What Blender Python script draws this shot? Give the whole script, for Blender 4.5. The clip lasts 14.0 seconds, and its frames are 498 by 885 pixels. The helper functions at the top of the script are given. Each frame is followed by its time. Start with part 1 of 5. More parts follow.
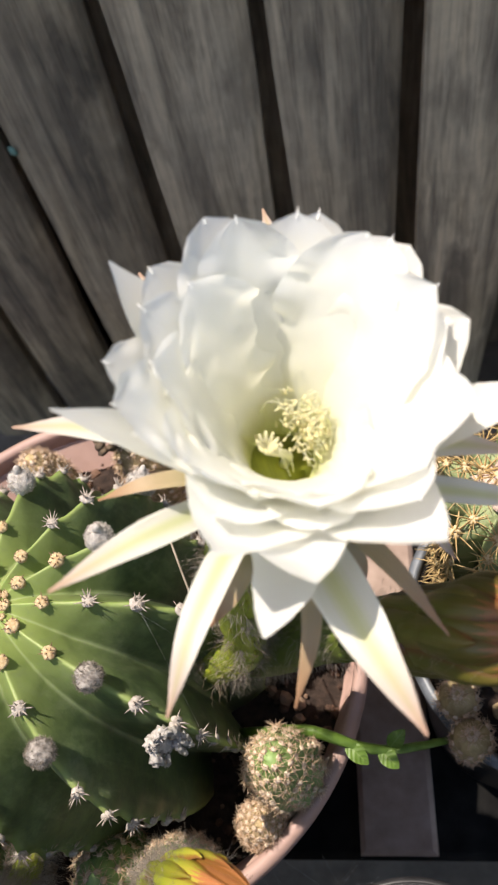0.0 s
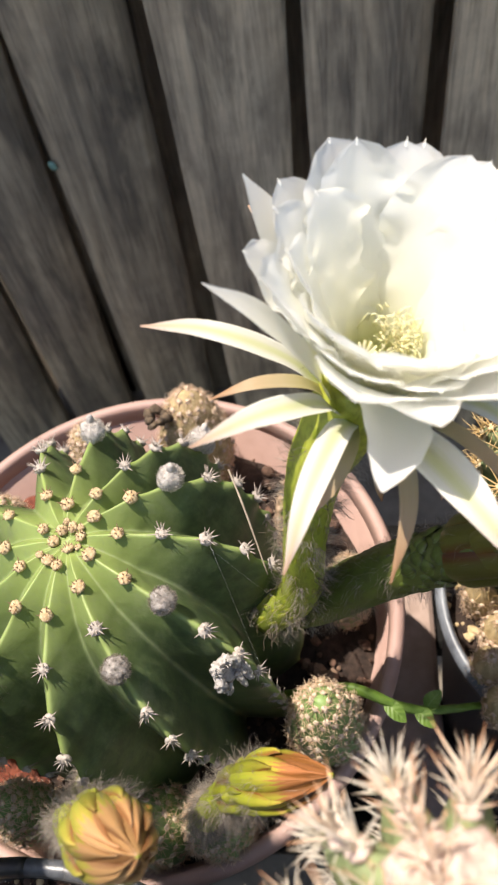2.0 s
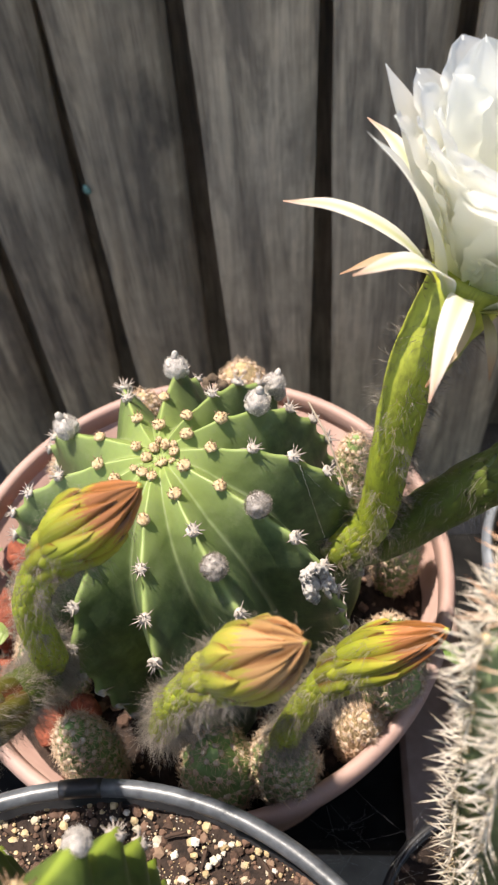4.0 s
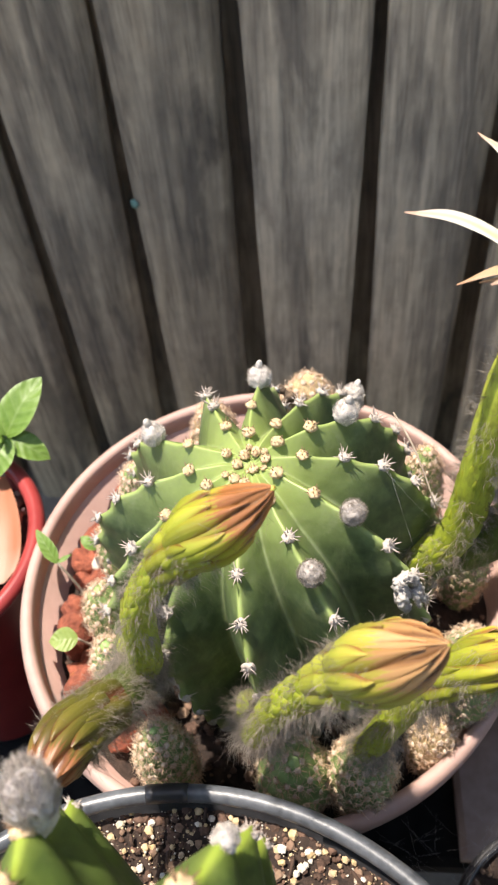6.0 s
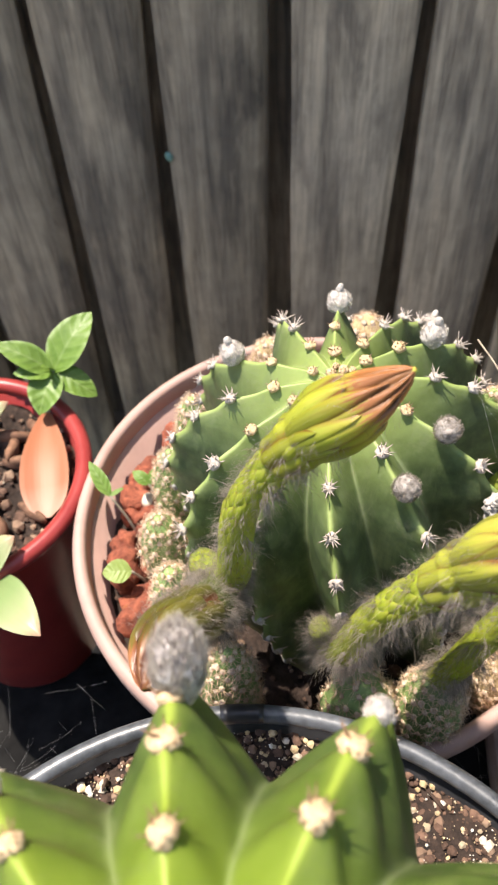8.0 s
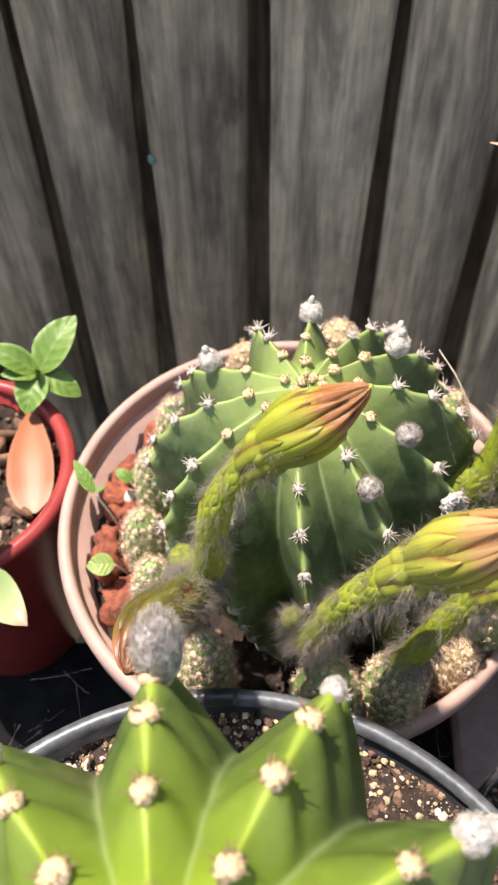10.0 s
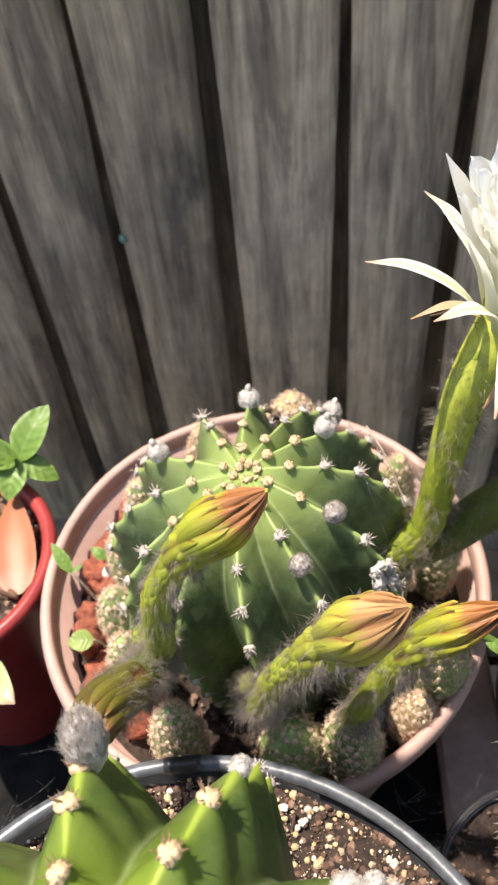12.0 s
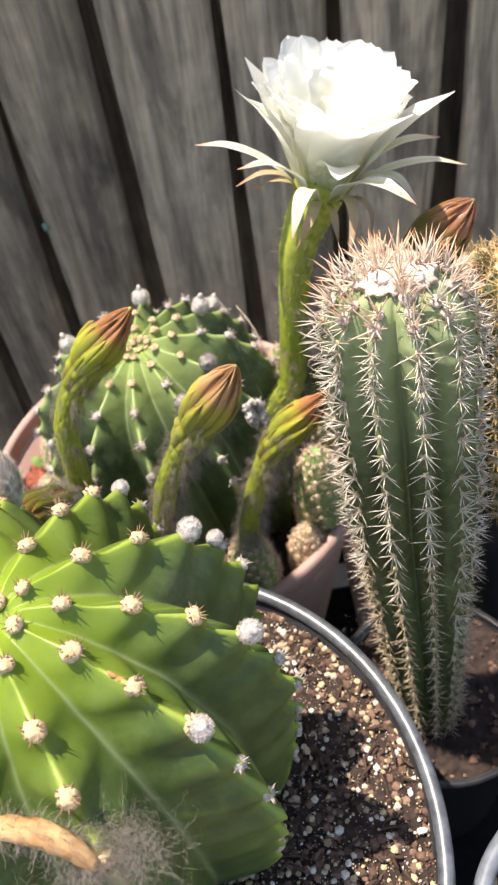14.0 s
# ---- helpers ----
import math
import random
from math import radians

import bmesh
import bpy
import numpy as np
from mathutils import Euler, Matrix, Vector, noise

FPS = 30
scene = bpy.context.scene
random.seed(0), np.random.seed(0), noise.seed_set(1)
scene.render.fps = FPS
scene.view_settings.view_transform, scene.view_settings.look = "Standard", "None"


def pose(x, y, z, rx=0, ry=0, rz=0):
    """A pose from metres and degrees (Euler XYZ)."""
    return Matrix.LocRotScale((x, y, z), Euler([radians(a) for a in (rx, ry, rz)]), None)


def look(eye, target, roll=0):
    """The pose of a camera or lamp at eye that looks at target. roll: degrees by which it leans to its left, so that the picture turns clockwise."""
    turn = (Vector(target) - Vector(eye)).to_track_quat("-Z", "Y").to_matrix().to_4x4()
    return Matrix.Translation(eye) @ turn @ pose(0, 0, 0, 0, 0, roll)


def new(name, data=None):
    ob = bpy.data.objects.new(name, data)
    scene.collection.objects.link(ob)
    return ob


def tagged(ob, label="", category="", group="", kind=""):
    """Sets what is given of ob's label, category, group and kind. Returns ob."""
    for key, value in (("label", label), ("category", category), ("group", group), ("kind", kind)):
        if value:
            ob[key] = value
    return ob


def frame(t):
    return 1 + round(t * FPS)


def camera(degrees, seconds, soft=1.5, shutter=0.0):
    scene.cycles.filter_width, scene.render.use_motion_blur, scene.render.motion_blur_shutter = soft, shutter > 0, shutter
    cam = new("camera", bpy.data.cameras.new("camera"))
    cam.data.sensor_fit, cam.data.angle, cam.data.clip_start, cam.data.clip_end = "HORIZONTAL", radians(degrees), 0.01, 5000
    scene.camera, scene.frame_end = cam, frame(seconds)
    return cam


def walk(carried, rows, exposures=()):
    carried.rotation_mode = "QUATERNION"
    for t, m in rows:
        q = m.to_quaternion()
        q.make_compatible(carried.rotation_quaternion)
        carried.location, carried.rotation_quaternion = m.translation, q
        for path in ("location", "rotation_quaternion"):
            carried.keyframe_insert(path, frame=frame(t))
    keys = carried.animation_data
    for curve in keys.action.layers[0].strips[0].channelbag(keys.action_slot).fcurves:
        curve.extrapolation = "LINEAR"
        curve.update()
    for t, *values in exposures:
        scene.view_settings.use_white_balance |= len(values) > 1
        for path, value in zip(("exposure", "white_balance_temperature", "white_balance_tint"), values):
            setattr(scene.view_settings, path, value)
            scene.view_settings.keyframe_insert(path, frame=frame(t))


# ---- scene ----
# exposure in stops, white balance and tint along the way
EXPOSURES = tuple((t, e, 7100, 13) for t, e in ((0.0, 0.42), (1.5, 0.56), (3.0, 0.62), (5.5, 0.92), (8.0, 0.98), (14.0, 0.92)))
cam = camera(34.0, 14.0, soft=2.3)
cam.data.dof.use_dof, cam.data.dof.focus_distance, cam.data.dof.aperture_fstop = True, 0.25, 34.0
PATH = [  # seconds, eye, a point looked at, lean
    (0, (0.1156, -0.0868, 0.5128), (0.0598, 0.1013, 0.1642), -18.08),
    (0.5, (0.1054, -0.1040, 0.5126), (0.0503, 0.0876, 0.1658), -17.26),
    (1, (0.0999, -0.1154, 0.5150), (0.0464, 0.0813, 0.1709), -16.00),
    (1.5, (0.0990, -0.1185, 0.5143), (0.0479, 0.0836, 0.1730), -14.66),
    (2, (0.0910, -0.1249, 0.5158), (0.0435, 0.0856, 0.1790), -12.78),
    (2.5, (0.0764, -0.1372, 0.5157), (0.0337, 0.0826, 0.1843), -10.80),
    (3, (0.0674, -0.1556, 0.5116), (0.0309, 0.0761, 0.1875), -8.64),
    (5.5, (0.0315, -0.1842, 0.4963), (0.0003, 0.0640, 0.1843), -6.45),
    (6, (0.0252, -0.1832, 0.5048), (-0.0106, 0.0670, 0.1947), -6.72),
    (6.5, (0.0203, -0.1850, 0.5055), (-0.0177, 0.0673, 0.1975), -6.39),
    (7, (0.0163, -0.1849, 0.5039), (-0.0225, 0.0670, 0.1956), -6.04),
    (7.5, (-0.0001, -0.1891, 0.4953), (-0.0352, 0.0614, 0.1855), -5.00),
    (8, (-0.0085, -0.2009, 0.4868), (-0.0372, 0.0461, 0.1734), -3.55),
    (10.5, (-0.0048, -0.2108, 0.5077), (-0.0239, 0.0334, 0.1915), -1.79),
    (11, (-0.0058, -0.2128, 0.5092), (-0.0283, 0.0349, 0.1960), -3.32),
    (11.5, (0.0005, -0.2147, 0.5279), (-0.0255, 0.0376, 0.2186), -5.29),
    (12, (0.0258, -0.2118, 0.5377), (-0.0024, 0.0453, 0.2326), -7.40),
    (12.5, (0.0402, -0.2159, 0.5455), (0.0129, 0.0467, 0.2450), -9.01),
    (13, (0.0389, -0.2380, 0.5518), (0.0162, 0.0294, 0.2552), -9.96),
    (13.5, (0.0410, -0.2757, 0.5552), (0.0245, -0.0069, 0.2594), -10.38),
    (14, (0.0587, -0.3193, 0.5427), (0.0472, -0.0520, 0.2454), -10.70),
]
walk(cam, [(t, look(eye, target, roll)) for t, eye, target, roll in PATH], EXPOSURES)

# ---- world, sun ----
SUN_AZ, SUN_EL = 151.0, 70.5
world = bpy.data.worlds.new("sky")
scene.world = world
world.use_nodes = True
wn, wl = world.node_tree.nodes, world.node_tree.links
sky = wn.new("ShaderNodeTexSky")
sky.sky_type = "NISHITA"
sky.sun_disc = False
sky.sun_elevation = radians(SUN_EL)
sky.sun_rotation = radians(90 - SUN_AZ)
sky.altitude = 50
wn["Background"].inputs["Strength"].default_value = 0.15
wl.new(sky.outputs["Color"], wn["Background"].inputs["Color"])
sun_data = bpy.data.lights.new("sun", "SUN")
sun_data.energy, sun_data.angle, sun_data.color = 4.6, radians(0.53), (1.0, 0.955, 0.89)
sun = new("sun", sun_data)
_a, _e = radians(SUN_AZ), radians(SUN_EL)
sun_way = Vector((math.cos(_e) * math.cos(_a), math.cos(_e) * math.sin(_a), math.sin(_e)))
sun.matrix_world = look(sun_way * 5, (0, 0, 0))


# ---- materials ----
class Mat:
    """A small builder round one node material."""

    def __init__(self, name):
        self.m = bpy.data.materials.new(name)
        self.m.use_nodes = True
        self.t = self.m.node_tree
        self.b = self.t.nodes["Principled BSDF"]
        self.out = self.t.nodes["Material Output"]

    def n(self, kind, **sets):
        node = self.t.nodes.new(kind)
        for key, value in sets.items():
            if key in node.inputs:
                node.inputs[key].default_value = value
        return node

    def to(self, a, b):
        self.t.links.new(a, b)
        return self

    def coord(self, which="Object"):
        return self.n("ShaderNodeTexCoord").outputs[which]

    def mapped(self, which="Object", scale=(1, 1, 1)):
        mp = self.n("ShaderNodeMapping")
        mp.inputs["Scale"].default_value = scale
        self.to(self.coord(which), mp.inputs["Vector"])
        return mp.outputs["Vector"]

    def noise(self, scale, detail=4.0, rough=0.55, vec=None, dist=0.0):
        nd = self.n("ShaderNodeTexNoise", Scale=scale, Detail=detail, Roughness=rough, Distortion=dist)
        self.to(vec if vec is not None else self.coord(), nd.inputs["Vector"])
        return nd.outputs["Fac"]

    def ramp(self, fac, stops):
        r = self.n("ShaderNodeValToRGB")
        while len(r.color_ramp.elements) < len(stops):
            r.color_ramp.elements.new(0.5)
        for el, (p, c) in zip(r.color_ramp.elements, stops):
            el.position = p
            el.color = (*c, 1) if len(c) == 3 else c
        self.to(fac, r.inputs["Fac"])
        return r.outputs["Color"]

    def mix(self, fac, a, b, mode="MIX"):
        mx = self.n("ShaderNodeMix")
        mx.data_type, mx.blend_type = "RGBA", mode
        for sock, v in ((mx.inputs[0], fac), (mx.inputs[6], a), (mx.inputs[7], b)):
            if isinstance(v, (int, float)):
                sock.default_value = v
            elif isinstance(v, tuple):
                sock.default_value = (*v, 1)
            else:
                self.to(v, sock)
        return mx.outputs[2]

    def rand(self, which="island"):
        if which == "island":
            return self.n("ShaderNodeNewGeometry").outputs["Random Per Island"]
        return self.n("ShaderNodeObjectInfo").outputs["Random"]

    def uv_y(self):
        s = self.n("ShaderNodeSeparateXYZ")
        self.to(self.coord("UV"), s.inputs[0])
        return s.outputs["Y"]

    def uv_x(self):
        s = self.n("ShaderNodeSeparateXYZ")
        self.to(self.coord("UV"), s.inputs[0])
        return s.outputs["X"]

    def bump(self, height, strength=0.3, distance=0.001):
        bp = self.n("ShaderNodeBump", Strength=strength, Distance=distance)
        self.to(height, bp.inputs["Height"])
        self.to(bp.outputs["Normal"], self.b.inputs["Normal"])
        return self

    def done(self, color=None, rough=0.6, **more):
        if color is not None:
            if isinstance(color, tuple):
                self.b.inputs["Base Color"].default_value = (*color, 1)
            else:
                self.to(color, self.b.inputs["Base Color"])
        if isinstance(rough, (int, float)):
            self.b.inputs["Roughness"].default_value = rough
        else:
            self.to(rough, self.b.inputs["Roughness"])
        for key, value in more.items():
            self.b.inputs[key.replace("_", " ")].default_value = value
        return self.m

    def thin(self, color, share):
        """Mix in light that passes through a thin leaf."""
        tr = self.n("ShaderNodeBsdfTranslucent")
        if isinstance(color, tuple):
            tr.inputs["Color"].default_value = (*color, 1)
        else:
            self.to(color, tr.inputs["Color"])
        mx = self.n("ShaderNodeMixShader")
        mx.inputs[0].default_value = share
        self.to(self.b.outputs[0], mx.inputs[1])
        self.to(tr.outputs[0], mx.inputs[2])
        self.to(mx.outputs[0], self.out.inputs["Surface"])
        return self


def mat_fence(name, tone):
    """Grey weathered timber; tone lightens or darkens the whole board."""
    m = Mat(name)
    rnd = m.rand("object")
    off = m.n("ShaderNodeVectorMath")
    off.operation = "MULTIPLY_ADD"
    off.inputs[1].default_value = (1, 1, 1)
    comb = m.n("ShaderNodeCombineXYZ")
    sc = m.n("ShaderNodeMath")
    sc.operation = "MULTIPLY"
    sc.inputs[1].default_value = 37.0
    m.to(rnd, sc.inputs[0])
    for k in range(3):
        m.to(sc.outputs[0], comb.inputs[k])
    m.to(m.coord(), off.inputs[0])
    m.to(comb.outputs[0], off.inputs[2])
    st = m.n("ShaderNodeMapping")
    st.inputs["Scale"].default_value = (26, 26, 2.6)
    m.to(off.outputs[0], st.inputs["Vector"])
    grain = m.noise(3.2, 8, 0.62, st.outputs["Vector"], 0.35)
    st2 = m.n("ShaderNodeMapping")
    st2.inputs["Scale"].default_value = (13, 13, 2.2)
    m.to(off.outputs[0], st2.inputs["Vector"])
    bands = m.noise(2.0, 5, 0.55, st2.outputs["Vector"], 1.8)
    st4 = m.n("ShaderNodeMapping")
    st4.inputs["Scale"].default_value = (3.4, 3.4, 0.46)
    m.to(off.outputs[0], st4.inputs["Vector"])
    stains = m.noise(9.0, 5, 0.6, st4.outputs["Vector"], 0.9)
    base = m.ramp(grain, [(0.22, (0.278, 0.228, 0.170)), (0.5, (0.412, 0.345, 0.260)), (0.78, (0.535, 0.452, 0.345))])
    tint = m.ramp(bands, [(0.3, (0.58, 0.56, 0.55)), (0.52, (0.95, 0.93, 0.90)), (0.75, (1.10, 1.05, 0.98))])
    c = m.mix(1.0, base, tint, "MULTIPLY")
    c = m.mix(m.ramp(stains, [(0.47, (0, 0, 0)), (0.62, (0.80, 0.80, 0.80))]), c, (0.122, 0.100, 0.078))
    st3 = m.n("ShaderNodeMapping")
    st3.inputs["Scale"].default_value = (130, 130, 4.5)
    m.to(off.outputs[0], st3.inputs["Vector"])
    lines = m.noise(2.0, 6, 0.65, st3.outputs["Vector"], 1.4)
    c = m.mix(1.0, c, m.ramp(lines, [(0.34, (0.62, 0.61, 0.60)), (0.50, (1.0, 1.0, 1.0)), (0.70, (1.16, 1.15, 1.12))]), "MULTIPLY")
    # blotched grey bloom
    bloom = m.noise(55, 5, 0.65)
    c = m.mix(1.0, c, m.ramp(bloom, [(0.32, (0.86, 0.86, 0.86)), (0.68, (1.10, 1.10, 1.09))]), "MULTIPLY")
    per = m.ramp(rnd, [(0.0, tuple(tone * v for v in (0.90, 0.88, 0.86))), (1.0, tuple(tone * v for v in (1.10, 1.07, 1.02)))])
    c = m.mix(1.0, c, per, "MULTIPLY")
    m.bump(grain, 0.5, 0.0015)
    return m.done(c, 0.85)


def mat_skin(name, dark, mid, light, crest, young, rough=0.42, scale=60):
    """Waxy cactus skin: UV x is 0 in the furrows and 1 on the ribs' crests, UV y runs down from the top."""
    m = Mat(name)
    cloud = m.noise(scale, 4, 0.6)
    fine = m.noise(scale * 9, 3, 0.6)
    c = m.ramp(cloud, [(0.28, dark), (0.52, mid), (0.76, light)])
    mottle = m.noise(scale * 4, 5, 0.65)
    c = m.mix(1.0, c, m.ramp(mottle, [(0.35, (0.80, 0.82, 0.84)), (0.65, (1.12, 1.10, 1.06))]), "MULTIPLY")
    # young skin at the top is yellower
    c = m.mix(m.ramp(m.uv_y(), [(0.03, (0.85, 0.85, 0.85)), (0.28, (0, 0, 0))]), c, young)
    scar = m.noise(scale * 0.7, 6, 0.7)
    c = m.mix(m.ramp(scar, [(0.60, (0, 0, 0)), (0.76, (0.5, 0.5, 0.5))]), c, (0.26, 0.28, 0.18))
    # pale streaks run down the flanks, palest along the furrows
    streak = m.noise(1.0, 5, 0.65, m.mapped("Object", (scale * 3, scale * 3, scale * 0.35)))
    c = m.mix(m.ramp(streak, [(0.52, (0, 0, 0)), (0.74, (0.6, 0.6, 0.6))]), c, (light[0] * 1.3, light[1] * 1.18, light[2] * 1.25))
    furrow = m.ramp(m.uv_x(), [(0.0, (0.42, 0.42, 0.42)), (0.03, (0.14, 0.14, 0.14)), (0.10, (0, 0, 0))])
    c = m.mix(furrow, c, (0.26, 0.31, 0.16))
    edge = m.ramp(m.uv_x(), [(0.76, (0, 0, 0)), (0.90, (0.22, 0.22, 0.22)), (0.97, (0.72, 0.72, 0.72))])
    c = m.mix(edge, c, crest)
    m.bump(fine, 0.15, 0.0006)
    r = m.ramp(cloud, [(0.3, (rough - 0.06,) * 3), (0.7, (rough + 0.14,) * 3)])
    return m.done(c, r, Specular_IOR_Level=0.38, Subsurface_Weight=0.08, Subsurface_Radius=(0.002, 0.004, 0.001), Subsurface_Scale=1.0)


def mat_plain(name, a, b, scale=300, rough=0.6, bump=0.2, through_share=0.0, random_by=None, distance=0.0005, **more):
    """A stuff of two near colours in a cloud, with fine relief."""
    m = Mat(name)
    nz = m.noise(scale, 5, 0.6)
    c = m.ramp(nz, [(0.3, a), (0.7, b)])
    if random_by:
        c = m.mix(1.0, c, m.ramp(m.rand(random_by), [(0, (0.72, 0.72, 0.72)), (1, (1.2, 1.18, 1.12))]), "MULTIPLY")
    if bump:
        m.bump(nz, bump, distance)
    mat = m.done(c, rough, **more)
    if through_share:
        m.thin(c, through_share)
    return mat


def mat_along(name, stops, share=0.0, rough=0.55, streak=0.25, streak_scale=(40, 3, 1), dark=(0.5, 0.45, 0.4), **more):
    """A stuff whose colour runs along UV y, with streaks along it."""
    m = Mat(name)
    c = m.ramp(m.uv_y(), stops)
    nz = m.noise(1.0, 4, 0.6, m.mapped("UV", streak_scale))
    if streak:
        c = m.mix(m.ramp(nz, [(0.45, (0, 0, 0)), (0.75, (streak,) * 3)]), c, dark)
    c = m.mix(1.0, c, m.ramp(m.rand("island"), [(0, (0.88, 0.88, 0.88)), (1, (1.08, 1.08, 1.08))]), "MULTIPLY")
    m.bump(nz, 0.15, 0.0004)
    mat = m.done(c, rough, **more)
    if share:
        m.thin(c, share)
    return mat


WOOD = mat_fence("weathered_wood", 0.92)
WOOD_NEW = mat_fence("less_weathered_wood", 1.24)
SKIN = mat_skin("dark_cactus_skin", (0.050, 0.079, 0.036), (0.080, 0.120, 0.052), (0.130, 0.178, 0.083), (0.30, 0.38, 0.12), (0.30, 0.38, 0.11), 0.44)
SKIN_FRONT = mat_skin("bright_cactus_skin", (0.041, 0.071, 0.019), (0.066, 0.106, 0.025), (0.101, 0.147, 0.039), (0.28, 0.36, 0.050), (0.228, 0.325, 0.024), 0.40, 40)
SKIN_COLUMN = mat_skin("column_cactus_skin", (0.056, 0.070, 0.024), (0.088, 0.108, 0.038), (0.132, 0.156, 0.060), (0.24, 0.26, 0.13), (0.32, 0.38, 0.19), 0.55, 80)
SKIN_PUP = mat_plain("offset_skin", (0.17, 0.28, 0.075), (0.31, 0.44, 0.17), 160, 0.5)
SKIN_OLD = mat_plain("corky_skin", (0.34, 0.25, 0.12), (0.58, 0.45, 0.25), 200, 0.8, 0.6)
WOOL = mat_plain("white_wool", (0.34, 0.31, 0.285), (0.60, 0.565, 0.53), 700, 0.95, 0.9)
WOOL_CREAM = mat_plain("cream_wool", (0.28, 0.24, 0.21), (0.58, 0.52, 0.47), 700, 0.95, 0.9)
WOOL_CROWN = mat_plain("pinkish_white_wool", (0.46, 0.325, 0.26), (0.72, 0.585, 0.50), 700, 0.95, 0.9)
WOOL_LILAC = mat_plain("lilac_grey_wool", (0.50, 0.44, 0.44), (0.86, 0.81, 0.80), 500, 0.95, 0.9)
WOOL_PEACH = mat_plain("peach_wool", (0.40, 0.26, 0.13), (0.72, 0.57, 0.36), 900, 0.95, 0.7)
WOOL_PUP = mat_plain("pinkish_wool", (0.54, 0.40, 0.29), (0.80, 0.66, 0.52), 900, 0.95, 0.6)
WOOL_TAN = mat_plain("tan_wool", (0.46, 0.33, 0.16), (0.80, 0.68, 0.46), 700, 0.95, 0.7)
WOOL_GREY = mat_plain("grey_wool", (0.19, 0.165, 0.15), (0.46, 0.42, 0.385), 700, 0.95, 0.9)
HAIR = mat_plain("grey_hair", (0.22, 0.19, 0.165), (0.48, 0.42, 0.375), 400, 0.7, 0, 0.25, "island")
HAIR_PALE = mat_plain("pale_hair", (0.74, 0.69, 0.67), (0.92, 0.89, 0.87), 400, 0.7, 0, 0.55, "island")
HAIR_DARK = mat_plain("dark_hair", (0.10, 0.07, 0.05), (0.34, 0.27, 0.21), 400, 0.7, 0, 0.2, "island")
SPINE = mat_along("pale_spine", [(0.0, (0.66, 0.56, 0.43)), (0.5, (0.86, 0.79, 0.68)), (1.0, (0.70, 0.54, 0.40))], 0.25, 0.45, 0.15)
SPINE_TAN = mat_along("tan_spine", [(0.0, (0.40, 0.29, 0.17)), (0.5, (0.62, 0.51, 0.36)), (1.0, (0.50, 0.36, 0.23))], 0.15, 0.5, 0.15)
SPINE_RED = mat_along("reddish_spine", [(0.0, (0.84, 0.75, 0.64)), (0.50, (0.84, 0.67, 0.51)), (0.80, (0.70, 0.40, 0.23)), (1.0, (0.54, 0.20, 0.08))], 0.25, 0.45, 0.1)
SPINE_BROWN = mat_along("brown_spine", [(0.0, (0.30, 0.18, 0.09)), (1.0, (0.13, 0.07, 0.04))], 0.0, 0.5, 0.1)
SPINE_STAR = mat_along("white_star_spine", [(0.0, (0.56, 0.50, 0.44)), (0.65, (0.46, 0.38, 0.34)), (1.0, (0.14, 0.09, 0.07))], 0.1, 0.5, 0.1)
SPINE_PUP = mat_along("pinkish_tan_spine", [(0.0, (0.62, 0.38, 0.22)), (1.0, (0.84, 0.66, 0.50))], 0.15, 0.5, 0.1)
SPINE_GOLD = mat_along("golden_spine", [(0.0, (0.55, 0.36, 0.14)), (1.0, (0.66, 0.48, 0.24))], 0.1, 0.5, 0.1)
PETAL = mat_along("white_petal", [(0.0, (0.86, 0.89, 0.44)), (0.16, (0.95, 0.95, 0.70)), (0.36, (0.975, 0.97, 0.86)), (0.62, (0.98, 0.975, 0.91)), (1.0, (0.98, 0.975, 0.94))], 0.50, 0.5, 0.04, (30, 1.5, 1), (0.86, 0.87, 0.70))


def mat_sepal(name, rib, margin, tip, share, root=(0.46, 0.54, 0.12)):
    """A narrow sepal: greenish midrib, pale margins, a tanned point."""
    m = Mat(name)
    x = m.n("ShaderNodeMath")
    x.operation = "SUBTRACT"
    x.inputs[1].default_value = 0.5
    m.to(m.uv_x(), x.inputs[0])
    ab = m.n("ShaderNodeMath")
    ab.operation = "ABSOLUTE"
    m.to(x.outputs[0], ab.inputs[0])
    streak = m.noise(1.0, 5, 0.65, m.mapped("UV", (16, 1.0, 1)))
    jit = m.n("ShaderNodeMath")
    jit.operation = "MULTIPLY_ADD"
    m.to(streak, jit.inputs[0])
    jit.inputs[1].default_value = 0.34
    m.to(ab.outputs[0], jit.inputs[2])
    c = m.mix(m.ramp(jit.outputs[0], [(0.20, (0, 0, 0)), (0.46, (1, 1, 1))]), rib, margin)
    c = m.mix(m.ramp(m.uv_y(), [(0.0, (0.8, 0.8, 0.8)), (0.25, (0, 0, 0))]), c, root)
    c = m.mix(m.ramp(m.uv_y(), [(0.66, (0, 0, 0)), (0.90, (0.55, 0.55, 0.55)), (1.0, (1, 1, 1))]), c, tip)
    m.bump(streak, 0.25, 0.0005)
    mat = m.done(c, 0.5)
    m.thin(c, share)
    return mat


